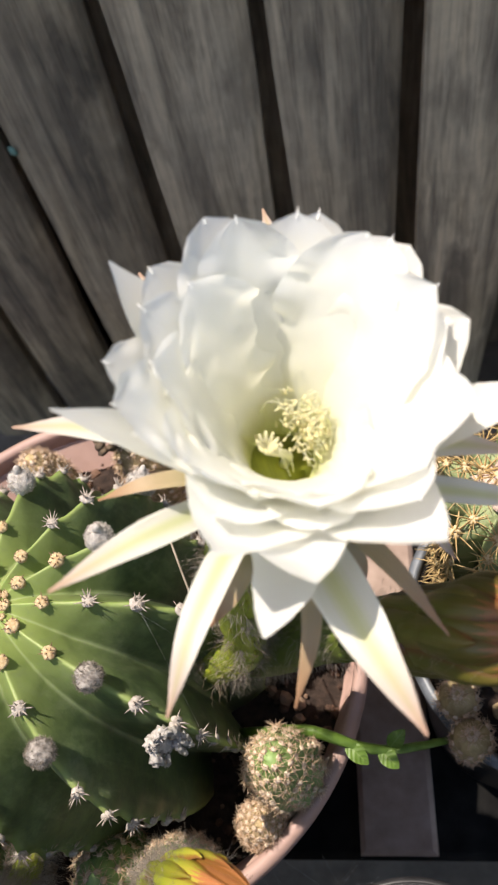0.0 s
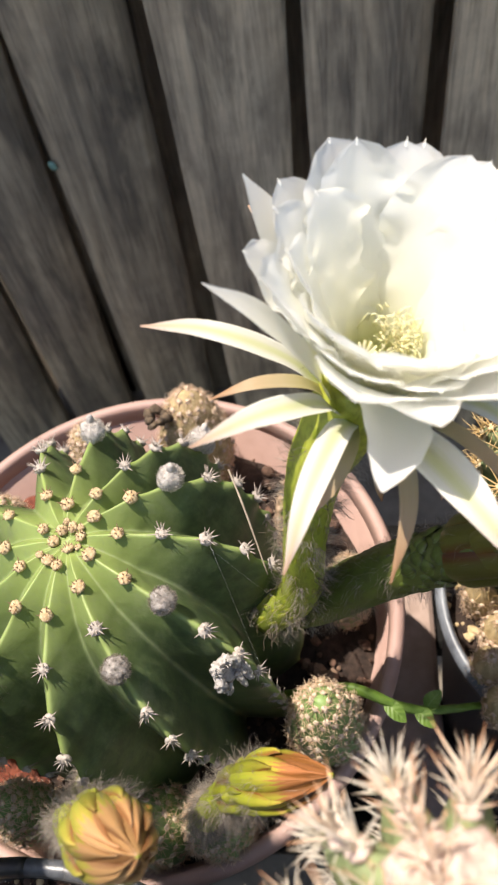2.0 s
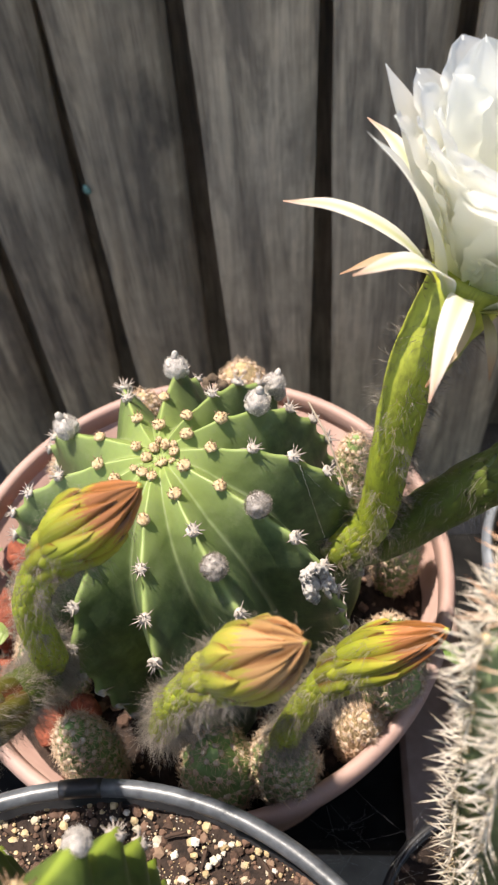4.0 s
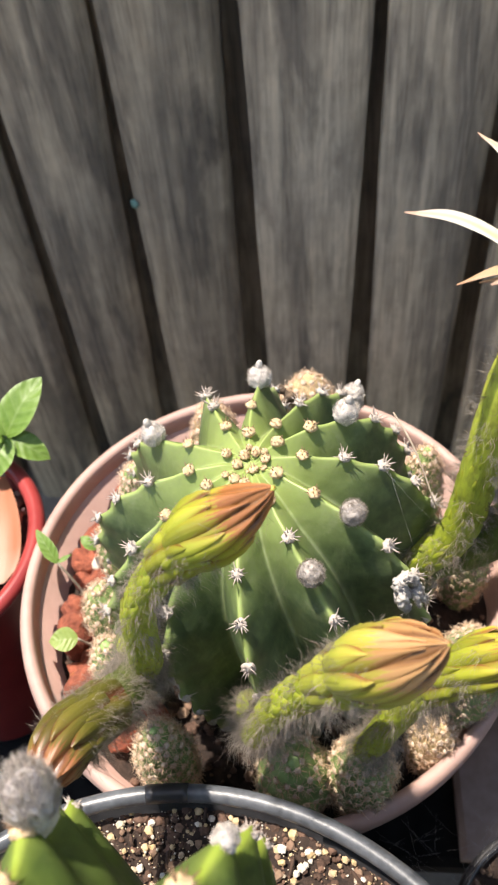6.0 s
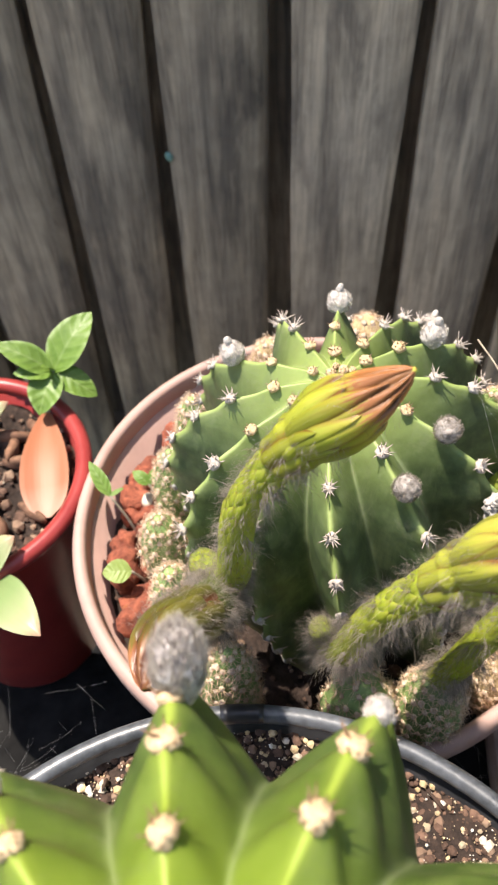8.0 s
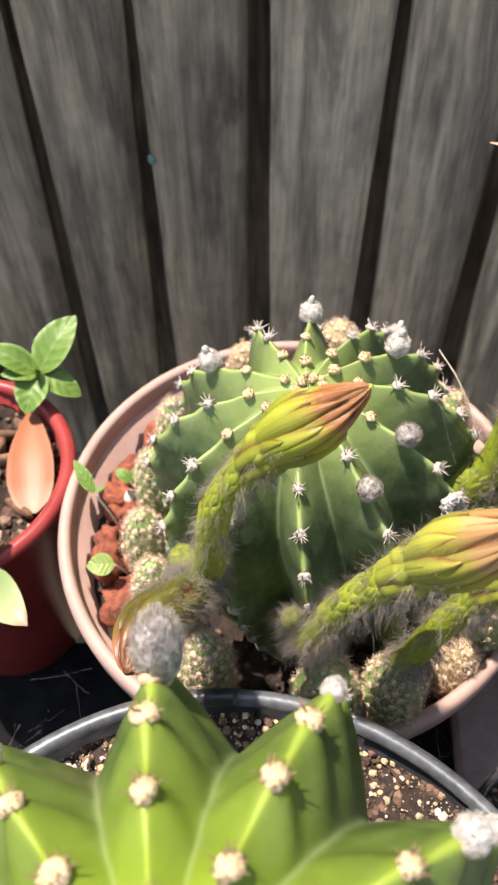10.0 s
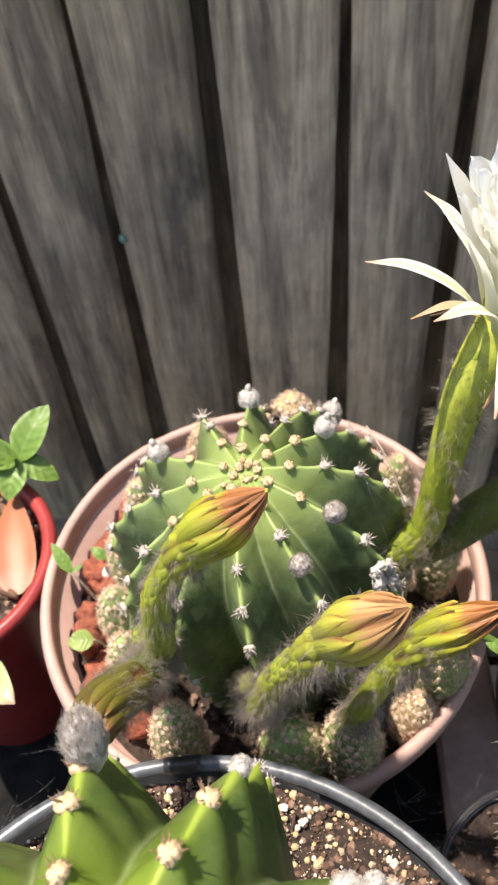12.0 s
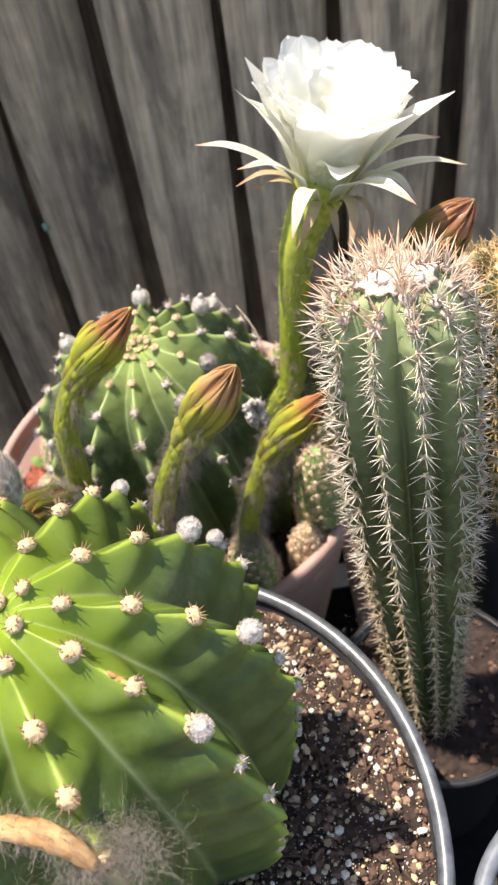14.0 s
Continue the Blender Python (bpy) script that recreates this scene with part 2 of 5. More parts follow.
SEPAL = mat_sepal("cream_sepal", (0.78, 0.80, 0.50), (0.90, 0.89, 0.81), (0.62, 0.40, 0.29), 0.42)
SEPAL_BROWN = mat_along("bronze_sepal", [(0.0, (0.42, 0.44, 0.10)), (0.5, (0.58, 0.48, 0.28)), (1.0, (0.48, 0.25, 0.13))], 0.35, 0.5, 0.3)
STAMEN = mat_along("cream_stamen", [(0.0, (0.90, 0.91, 0.62)), (0.5, (0.96, 0.95, 0.80)), (0.9, (0.96, 0.94, 0.76)), (1.0, (0.96, 0.90, 0.64))], 0.65, 0.55, 0.0)
TUBE = mat_along("hairy_green_tube", [(0.0, (0.20, 0.25, 0.035)), (0.35, (0.31, 0.38, 0.035)), (1.0, (0.46, 0.49, 0.07))], 0.0, 0.5, 0.75, (16, 26, 1), (0.10, 0.11, 0.025), Subsurface_Weight=0.1, Subsurface_Radius=(0.002, 0.003, 0.001), Subsurface_Scale=1.0)
# darker copy of TUBE, with the flower's shade put into its colour
TUBE_SHADY = mat_along("shaded_green_tube", [(0.0, (0.07, 0.10, 0.018)), (0.5, (0.11, 0.145, 0.024)), (1.0, (0.18, 0.18, 0.04))], 0.0, 0.55, 0.7, (12, 26, 1), (0.05, 0.05, 0.02))
SCALE = mat_along("tube_scale", [(0.0, (0.24, 0.31, 0.022)), (0.55, (0.34, 0.40, 0.035)), (0.88, (0.34, 0.36, 0.04)), (1.0, (0.16, 0.10, 0.03))], 0.12, 0.45, 0.4, (6, 3, 1), (0.17, 0.20, 0.03))
# SCALE again, darkened so that shade sits in the colour
SCALE_SHADY = mat_along("shaded_tube_scale", [(0.0, (0.03, 0.035, 0.010)), (0.35, (0.10, 0.14, 0.022)), (0.7, (0.13, 0.165, 0.028)), (1.0, (0.03, 0.025, 0.012))], 0.05, 0.5, 0.5, (6, 3, 1), (0.07, 0.08, 0.02))


def mat_bud(name, body, edge, tip, share):
    """Fleshy tepals: yellow-green down the middle, orange along the edges and at the tip."""
    m = Mat(name)
    x = m.n("ShaderNodeMath")
    x.operation = "SUBTRACT"
    x.inputs[1].default_value = 0.5
    m.to(m.uv_x(), x.inputs[0])
    ab = m.n("ShaderNodeMath")
    ab.operation = "ABSOLUTE"
    m.to(x.outputs[0], ab.inputs[0])
    streak = m.noise(1.0, 4, 0.6, m.mapped("UV", (12, 1.6, 1)))
    jit = m.n("ShaderNodeMath")
    jit.operation = "MULTIPLY_ADD"
    m.to(streak, jit.inputs[0])
    jit.inputs[1].default_value = 0.30
    m.to(ab.outputs[0], jit.inputs[2])
    side = m.ramp(jit.outputs[0], [(0.40, (0, 0, 0)), (0.58, (0.95, 0.95, 0.95))])
    far = m.n("ShaderNodeMath")
    far.operation = "MULTIPLY_ADD"
    m.to(m.noise(1.0, 3, 0.6, m.mapped("UV", (9, 0.7, 1))), far.inputs[0])
    far.inputs[1].default_value = 0.6
    m.to(m.uv_y(), far.inputs[2])
    c = m.ramp(far.outputs[0], [(0.74, body), (0.98, (body[0] * 1.25, body[1] * 0.98, body[2] * 1.3)), (1.20, edge), (1.42, tip)])
    c = m.mix(side, c, (edge[0] * 0.40, edge[1] * 0.24, edge[2] * 0.22))
    c = m.mix(1.0, c, m.ramp(m.rand("object"), [(0, (0.68, 0.66, 0.62)), (0.5, (0.95, 0.97, 0.95)), (1, (1.28, 1.24, 1.3))]), "MULTIPLY")
    m.bump(streak, 0.35, 0.0005)
    mat = m.done(c, 0.32)
    m.thin(c, share)
    return mat


BUD = mat_bud("orange_green_tepal", (0.35, 0.38, 0.040), (0.52, 0.34, 0.085), (0.44, 0.175, 0.065), 0.18)
BUD_LIGHT = mat_bud("light_orange_tepal", (0.37, 0.39, 0.055), (0.60, 0.43, 0.17), (0.57, 0.32, 0.14), 0.2)
# tepal colour bleached to cream to paint in a sun highlight
BUD_SUNLIT = mat_bud("sunlit_tepal", (0.42, 0.43, 0.10), (0.82, 0.70, 0.54), (0.78, 0.56, 0.42), 0.2)
# brownish tepals, darkened further by shade put into the colour
BUD_DULL = mat_bud("dull_shaded_tepal", (0.12, 0.110, 0.020), (0.32, 0.135, 0.040), (0.30, 0.125, 0.05), 0.10)
CLAY = mat_plain("pink_clay_plastic", (0.37, 0.235, 0.20), (0.48, 0.32, 0.275), 40, 0.6, 0.3)
RED = mat_plain("glazed_red", (0.25, 0.030, 0.030), (0.36, 0.055, 0.050), 60, 0.28, 0.08)
BLACK = mat_plain("black_plastic", (0.012, 0.012, 0.014), (0.035, 0.035, 0.038), 120, 0.33, 0.12)
# black plastic greyed: the rim's sky reflection is put into its base colour
BLACK_RIM = mat_plain("sheen_greyed_black_plastic", (0.040, 0.045, 0.052), (0.130, 0.142, 0.160), 160, 0.38, 0.5, Specular_IOR_Level=0.8)
BLACK_WORN = mat_plain("grey_worn_plastic", (0.09, 0.10, 0.12), (0.24, 0.265, 0.30), 90, 0.4, 0.15)
SOIL = mat_plain("dark_potting_soil", (0.010, 0.006, 0.0045), (0.055, 0.034, 0.025), 240, 0.95, 0.9, distance=0.002)
GRIT = Mat("soil_crumbs")
GRIT.bump(GRIT.noise(500, 4, 0.6), 0.6, 0.0006)
GRIT = GRIT.done(GRIT.mix(0.5, GRIT.ramp(GRIT.rand("island"), [(0.0, (0.016, 0.010, 0.007)), (0.4, (0.075, 0.040, 0.027)), (0.75, (0.22, 0.125, 0.085)), (1.0, (0.40, 0.28, 0.19))]), GRIT.ramp(GRIT.noise(300, 4), [(0.3, (0.04, 0.023, 0.016)), (0.7, (0.20, 0.118, 0.084))])), 0.95)
PERLITE = Mat("perlite_grit")
PERLITE.bump(PERLITE.noise(900, 4, 0.6), 0.7, 0.0006)
PERLITE = PERLITE.done(PERLITE.mix(1.0, PERLITE.ramp(PERLITE.rand("island"), [(0.0, (0.42, 0.33, 0.22)), (0.35, (0.60, 0.52, 0.40)), (0.7, (0.74, 0.69, 0.60)), (1.0, (0.82, 0.80, 0.76))]), PERLITE.ramp(PERLITE.noise(500, 4), [(0.3, (0.7, 0.66, 0.6)), (0.65, (1, 1, 1))]), "MULTIPLY"), 0.9)
AMBER = mat_plain("yellow_grit", (0.36, 0.25, 0.12), (0.68, 0.55, 0.36), 260, 0.9, 0.6, random_by="island")
LAVA = mat_plain("red_lava", (0.13, 0.034, 0.022), (0.38, 0.115, 0.066), 330, 0.95, 1.0, random_by="object", distance=0.002)


def mat_leaf(name, blade, pale, vein, share):
    """A soft leaf: side veins run out and forward from the midrib."""
    m = Mat(name)
    x = m.n("ShaderNodeMath")
    x.operation = "SUBTRACT"
    x.inputs[1].default_value = 0.5
    m.to(m.uv_x(), x.inputs[0])
    ab = m.n("ShaderNodeMath")
    ab.operation = "ABSOLUTE"
    m.to(x.outputs[0], ab.inputs[0])
    run = m.n("ShaderNodeMath")
    run.operation = "MULTIPLY_ADD"
    m.to(ab.outputs[0], run.inputs[0])
    run.inputs[1].default_value = -0.45
    m.to(m.uv_y(), run.inputs[2])
    beat = m.n("ShaderNodeMath")
    beat.operation = "MULTIPLY"
    m.to(run.outputs[0], beat.inputs[0])
    beat.inputs[1].default_value = 34.0
    wave = m.n("ShaderNodeMath")
    wave.operation = "COSINE"
    m.to(beat.outputs[0], wave.inputs[0])
    cloud = m.noise(220, 4, 0.6)
    c = m.ramp(cloud, [(0.3, blade), (0.7, pale)])
    c = m.mix(m.ramp(wave.outputs[0], [(0.80, (0, 0, 0)), (1.0, (0.30, 0.30, 0.30))]), c, vein)
    c = m.mix(m.ramp(ab.outputs[0], [(0.0, (0.8, 0.8, 0.8)), (0.05, (0, 0, 0))]), c, vein)
    m.bump(wave.outputs[0], 0.22, 0.0006)
    mat = m.done(c, 0.45)
    m.thin(c, share)
    return mat


LEAF = mat_leaf("soft_green_leaf", (0.130, 0.240, 0.034), (0.205, 0.335, 0.062), (0.27, 0.38, 0.12), 0.32)
LEAF_YOUNG = mat_leaf("pale_young_leaf", (0.24, 0.34, 0.075), (0.33, 0.43, 0.12), (0.36, 0.45, 0.16), 0.32)
LEAF_DEAD = mat_sepal("dry_orange_leaf", (0.37, 0.155, 0.080), (0.34, 0.118, 0.052), (0.32, 0.10, 0.045), 0.10, (0.43, 0.25, 0.175))
LEAF_PALE = mat_along("pale_fat_leaf", [(0.0, (0.11, 0.18, 0.06)), (0.5, (0.20, 0.28, 0.11)), (0.88, (0.36, 0.37, 0.20)), (1.0, (0.46, 0.25, 0.18))], 0.1, 0.4, 0.35, (7, 2, 1), (0.24, 0.34, 0.12))
BENCH = mat_plain("black_dusty_bench", (0.003, 0.003, 0.003), (0.014, 0.0135, 0.013), 60, 0.85, 0.5, distance=0.002, Specular_IOR_Level=0.15)
BARK = mat_plain("bark_chip", (0.10, 0.05, 0.03), (0.30, 0.16, 0.10), 180, 0.9, 0.8, random_by="object")
FIBRE = mat_plain("dark_bark_fibre", (0.022, 0.013, 0.009), (0.10, 0.058, 0.04), 220, 0.9, 0.6)
TWIG = mat_plain("dry_twig", (0.20, 0.16, 0.12), (0.38, 0.32, 0.25), 300, 0.8, 0.4)
TWIG_ORANGE = mat_plain("dry_flower_tube", (0.40, 0.18, 0.06), (0.66, 0.42, 0.20), 150, 0.8, 0.7)
WEB = mat_plain("cobweb", (0.5, 0.5, 0.5), (0.75, 0.75, 0.75), 300, 0.6, 0, 0.3)
GROUND = mat_plain("dusty_ground", (0.13, 0.107, 0.083), (0.24, 0.205, 0.165), 35, 0.8, 0.8, distance=0.004)
PAVER = mat_plain("pinkish_paver", (0.28, 0.20, 0.165), (0.44, 0.33, 0.28), 55, 0.85, 0.5, distance=0.002)
PAINT = mat_plain("old_green_paint", (0.10, 0.22, 0.18), (0.20, 0.34, 0.28), 400, 0.7, 0.3)
DRY = mat_plain("dried_black_flower", (0.035, 0.026, 0.02), (0.20, 0.14, 0.09), 300, 0.95, 0.9)

# ---- mesh tools ----
rng = random.Random(7)


def V(*a):
    return Vector(a)


class Shape:
    """Vertices, faces and a UV for each vertex, gathered into one mesh."""

    def __init__(self):
        self.v, self.f, self.uv = [], [], []

    def add(self, verts, faces, uvs):
        o = len(self.v)
        self.v += [tuple(p) for p in verts]
        self.uv += uvs
        self.f += [tuple(i + o for i in f) for f in faces]
        return self

    def grid(self, rows, uvs, closed=True, cap0=False, cap1=False):
        """Rows of points, each as long as the others."""
        n, o = len(rows[0]), len(self.v)
        for r, u in zip(rows, uvs):
            self.v += [tuple(p) for p in r]
            self.uv += u
        for i in range(len(rows) - 1):
            for j in range(n if closed else n - 1):
                k = (j + 1) % n
                a, b = o + i * n, o + (i + 1) * n
                self.f.append((a + j, a + k, b + k, b + j))
        if cap0:
            self.f.append(tuple(o + j for j in reversed(range(n))))
        if cap1:
            self.f.append(tuple(o + (len(rows) - 1) * n + j for j in range(n)))
        return self

    def mesh(self, name, smooth=True):
        me = bpy.data.meshes.new(name)
        me.from_pydata(self.v, [], self.f)
        uv = me.uv_layers.new(name="UVMap")
        idx = np.empty(len(me.loops), dtype=np.int32)
        me.loops.foreach_get("vertex_index", idx)
        uv.data.foreach_set("uv", np.array(self.uv, dtype=np.float32)[idx].ravel())
        if smooth:
            me.polygons.foreach_set("use_smooth", [True] * len(me.polygons))
        me.validate()
        return me


def thing(name, at, label, category, group="", kind=""):
    ob = new(name)
    ob.location = at
    ob.empty_display_size = 0.01
    return tagged(ob, label, category, group, kind)


def part(name, shape, material, parent, label="", smooth=True, kind=""):
    """Links a shape, given in the world's metres, as one mesh under a thing or a part."""
    me = shape.mesh(name, smooth) if isinstance(shape, Shape) else shape
    if not me.materials:
        me.materials.append(material)
    ob = new(name, me)
    ob.parent = parent
    # every parent sits at a plain offset, so a part's own place undoes it
    off = V(0, 0, 0)
    p = parent
    while p is not None:
        off = off + p.location
        p = p.parent
    ob.location = -off
    return tagged(ob, label, kind=kind)


def solo(name, shape, material, label, category, group="", kind="", smooth=True):
    """A thing that is one mesh."""
    me = shape.mesh(name, smooth)
    me.materials.append(material)
    return tagged(new(name, me), label, category, group, kind)


def frame_of(axis):
    """Two unit vectors across an axis."""
    a = Vector(axis).normalized()
    e = a.cross(V(0, 0, 1)) if abs(a.z) < 0.95 else a.cross(V(0, 1, 0))
    e.normalize()
    return a, e, a.cross(e)


def curve(points, n):
    """n points along a smooth line through the given ones (Catmull-Rom)."""
    p = [Vector(q) for q in points]
    p = [p[0] * 2 - p[1]] + p + [p[-1] * 2 - p[-2]]
    out = []
    segs = len(p) - 3
    for i in range(n):
        t = i / (n - 1) * segs
        k = min(int(t), segs - 1)
        u = t - k
        a, b, c, d = p[k : k + 4]
        out.append(0.5 * (2 * b + (c - a) * u + (2 * a - 5 * b + 4 * c - d) * u * u + (3 * b - a - 3 * c + d) * u**3))
    return out


def tangents(pts):
    return [(pts[min(i + 1, len(pts) - 1)] - pts[max(i - 1, 0)]).normalized() for i in range(len(pts))]


def frames(pts):
    """A frame carried along a line without twist: tangent, side, up."""
    tg = tangents(pts)
    _, s, _ = frame_of(tg[0])
    out = []
    for t in tg:
        s = (s - t * s.dot(t)).normalized()
        out.append((t, s, t.cross(s)))
    return out


def lerp_list(values, u):
    """Value at u (0..1) of a list of evenly spaced values."""
    x = u * (len(values) - 1)
    k = min(int(x), len(values) - 2)
    return values[k] + (values[k + 1] - values[k]) * (x - k)


def tube(sh, points, radii, n=24, seg=12, lumps=0.0, v0=0.0, v1=1.0, ribs=0, depth=0.0):
    pts = curve(points, n)
    rows, uvs = [], []
    for i, (p, (t, s, u)) in enumerate(zip(pts, frames(pts))):
        q = i / (n - 1)
        r = lerp_list(radii, q)
        row, uv = [], []
        for j in range(seg):
            a = 2 * math.pi * j / seg
            rr = r * (1 + lumps * noise.noise(V(math.cos(a) * 2, math.sin(a) * 2, i * 0.7)))
            if ribs:
                rr *= 1 + depth * math.cos(ribs * a + q * 2.0)
            row.append(p + (s * math.cos(a) + u * math.sin(a)) * rr)
            uv.append((j / seg, v0 + (v1 - v0) * q))
        rows.append(row)
        uvs.append(uv)
    return sh.grid(rows, uvs, True, True, True)


def cone(sh, p, way, length, r, sides=4, bend=None):
    """A thin spine or hair from p; bend moves its tip."""
    a, e, g = frame_of(way)
    tip = p + a * length + (bend if bend is not None else V(0, 0, 0))
    mid = p + a * (length * 0.55) + (bend * 0.3 if bend is not None else V(0, 0, 0))
    o = len(sh.v)
    for c, rr, v in ((p, r, 0.0), (mid, r * 0.7, 0.55)):
        for j in range(sides):
            an = 2 * math.pi * j / sides
            sh.v.append(tuple(c + (e * math.cos(an) + g * math.sin(an)) * rr))
            sh.uv.append((j / sides, v))
    sh.v.append(tuple(tip))
    sh.uv.append((0.5, 1.0))
    for j in range(sides):
        k = (j + 1) % sides
        sh.f.append((o + j, o + k, o + sides + k, o + sides + j))
        sh.f.append((o + sides + j, o + sides + k, o + 2 * sides))
    return sh


def blob(sh, c, radii, axis=(0, 0, 1), n=8, seg=12, lump=0.0, freq=200.0, lift=1.0):
    """A lumpy egg round c, its long side along axis."""
    a, e, g = frame_of(axis)
    c = Vector(c)
    rows, uvs = [], []
    for i in range(n + 1):
        th = math.pi * (0.02 + 0.96 * i / n)
        row, uv = [], []
        for j in range(seg):
            ph = 2 * math.pi * j / seg
            d = e * (math.sin(th) * math.cos(ph) * radii[0]) + g * (math.sin(th) * math.sin(ph) * radii[1]) - a * (math.cos(th) * radii[2])
            k = 1 + lump * noise.noise((c + d) * freq)
            row.append(c + d * k)
            uv.append((j / seg, i / n))
        rows.append(row)
        uvs.append(uv)
    return sh.grid(rows, uvs, True, True, True)


def ribbon(sh, pts, laterals, normals, widths, cup=0.0, thick=0.0004, nlat=6, wave=0.0, seed=0.0):
    """A leaf or petal: a thin closed body along pts, half as wide as widths on each side."""
    n = len(pts)
    o = len(sh.v)
    m = nlat + 1
    for side in (1, -1) if thick else (1,):
        for i in range(n):
            for j in range(m):
                t = -1 + 2 * j / nlat
                w = widths[i]
                p = pts[i] + laterals[i] * (w * t) + normals[i] * (cup * w * t * t)
                if wave:
                    p = p + normals[i] * (wave * w * abs(t) ** 1.5 * noise.noise(V(seed + i * 0.35, t * 1.7, seed * 3)))
                rim = (1 - abs(t)) if 0 < i < n - 1 else 0.0
                p = p + normals[i] * (side * thick * 0.5 * (rim**0.5))
                sh.v.append(tuple(p))
                sh.uv.append((j / nlat, i / (n - 1)))
    b = o + n * m
    for i in range(n - 1):
        for j in range(nlat):
            a = o + i * m + j
            sh.f.append((a, a + 1, a + m + 1, a + m))
            if thick:
                c = b + i * m + j
                sh.f.append((c, c + m, c + m + 1, c + 1))
    for i in range(n - 1):
        for j in (0, nlat) if thick else ():
            a, c = o + i * m + j, b + i * m + j
            q = (a, a + m, c + m, c)
            sh.f.append(q if j == 0 else q[::-1])
    return sh


def leaf(sh, base, tip, width, up, sag=0.0, shape=0.8, cup=0.15, thick=0.0006, n=10, nlat=6, wave=0.0, seed=0.0, spike=0.0, middle=0.5):
    """A leaf from base to tip, bulging towards up by sag."""
    base, tip, up = Vector(base), Vector(tip), Vector(up)
    run = tip - base
    up = (up - run * (up.dot(run) / run.length_squared)).normalized()
    pts = curve([base, base + run * middle + up * sag, tip], n)
    tg = tangents(pts)
    lat, nor, wid = [], [], []
    for i, t in enumerate(tg):
        l = t.cross(up).normalized()
        lat.append(l)
        nor.append(l.cross(t).normalized())
        s = i / (n - 1)
        w = (math.sin(math.pi * min(1, s ** shape))) ** 0.75 if 0 < s < 1 else 0.0
        w = max(w, 0.22 * (1 - s) ** 2)
        if spike and s > 1 - spike:
            w *= 0.55
        wid.append(max(width * w, 0.00015))
    return ribbon(sh, pts, lat, nor, wid, cup, thick, nlat, wave, seed)


def lathe(sh, c, profile, seg=72, wobble=0.0):
    """A round body about the upright through c from (radius, height) pairs."""
    rows, uvs = [], []
    for i, (r, z) in enumerate(profile):
        row, uv = [], []
        for j in range(seg):
            a = 2 * math.pi * j / seg
            rr = r * (1 + wobble * math.sin(2 * a + 0.7) + wobble * 0.6 * math.sin(3 * a))
            row.append((c[0] + rr * math.cos(a), c[1] + rr * math.sin(a), z))
            uv.append((j / seg, i / (len(profile) - 1)))
        rows.append(row)
        uvs.append(uv)
    return sh.grid(rows, uvs, True)


def inst(name, me, m, parent, label="", kind=""):
    """One more object on a shared mesh, at the world pose m, under parent."""
    ob = new(name, me)
    off = V(0, 0, 0)
    p = parent
    while p is not None:
        off = off + p.location
        p = p.parent
    ob.parent = parent
    ob.matrix_basis = Matrix.Translation(-off) @ m
    return tagged(ob, label, kind=kind)


def stand(p, way, turn=0.0, size=1.0):
    """A pose at p whose z axis runs along way."""
    a, e, g = frame_of(way)
    c, s = math.cos(turn), math.sin(turn)
    x, y = e * c + g * s, g * c - e * s
    m = Matrix((x, y, a)).transposed().to_4x4()
    return Matrix.Translation(p) @ m @ Matrix.Scale(size, 4)


def hair(sh, p, way, length, r, rg, curl=0.5, droop=0.3, steps=4):
    """A fine wavy hair: a three-sided thread that wanders as it grows."""
    o = len(sh.v)
    d = Vector(way).normalized()
    _, e, g = frame_of(d)
    q = Vector(p)
    for i in range(steps):
        k = r * (1 - 0.6 * i / steps)
        for j in range(3):
            an = 2.0944 * j
            sh.v.append(tuple(q + (e * math.cos(an) + g * math.sin(an)) * k))
            sh.uv.append((0.5, i / steps))
        q = q + d * (length / steps)
        d = (d + V(rg.uniform(-1, 1), rg.uniform(-1, 1), rg.uniform(-1, 1) - droop) * curl * 0.6).normalized()
    sh.v.append(tuple(q))
    sh.uv.append((0.5, 1.0))
    for i in range(steps - 1):
        for j in range(3):
            a, b = o + 3 * i + j, o + 3 * i + (j + 1) % 3
            sh.f.append((a, b, b + 3, a + 3))
    t = o + 3 * (steps - 1)
    for j in range(3):
        sh.f.append((t + j, t + (j + 1) % 3, o + 3 * steps))
    return sh

# ---- ground and fence ----
FENCE_Y = 0.384
GROUND_Z = -0.30


def build_ground():
    sh = Shape()
    xs = [-60, -8, -2, -0.9] + [-0.6 + 0.03 * i for i in range(41)] + [0.9, 2, 8, 60]
    ys = [-60, -8, -2, -0.9] + [-0.6 + 0.03 * i for i in range(34)] + [0.7, 2, 8, 60]
    rows = [[(x, y, GROUND_Z + (0.008 * noise.noise(V(x * 9, y * 9, 0)) if abs(x) < 0.7 and abs(y) < 0.7 else 0.0)) for x in xs] for y in ys]
    sh.grid(rows, [[(x, y) for x in xs] for y in ys], False)
    tagged(solo("ground", sh, GROUND, "pale dusty bare ground below the fence", "ground", kind="structure"))
    pv = Shape()
    x0, x1, y0, y1 = 0.100, 0.142, -0.076, 0.110
    top = 0.010
    rows = []
    for z, g in ((0.0, 0.0), (top - 0.003, 0.0), (top, 0.003)):
        ring = [(x0 + g, y0 + g, z), (x1 - g, y0 + g, z), (x1 - g, y1 - g, z), (x0 + g, y1 - g, z)]
        rows.append(ring)
    pv.grid(rows, [[(0, i)] * 4 for i in range(3)], True, False, True)
    solo("paver", pv, PAVER, "pinkish concrete paver lying on the dark bench", "paving stone", smooth=False)


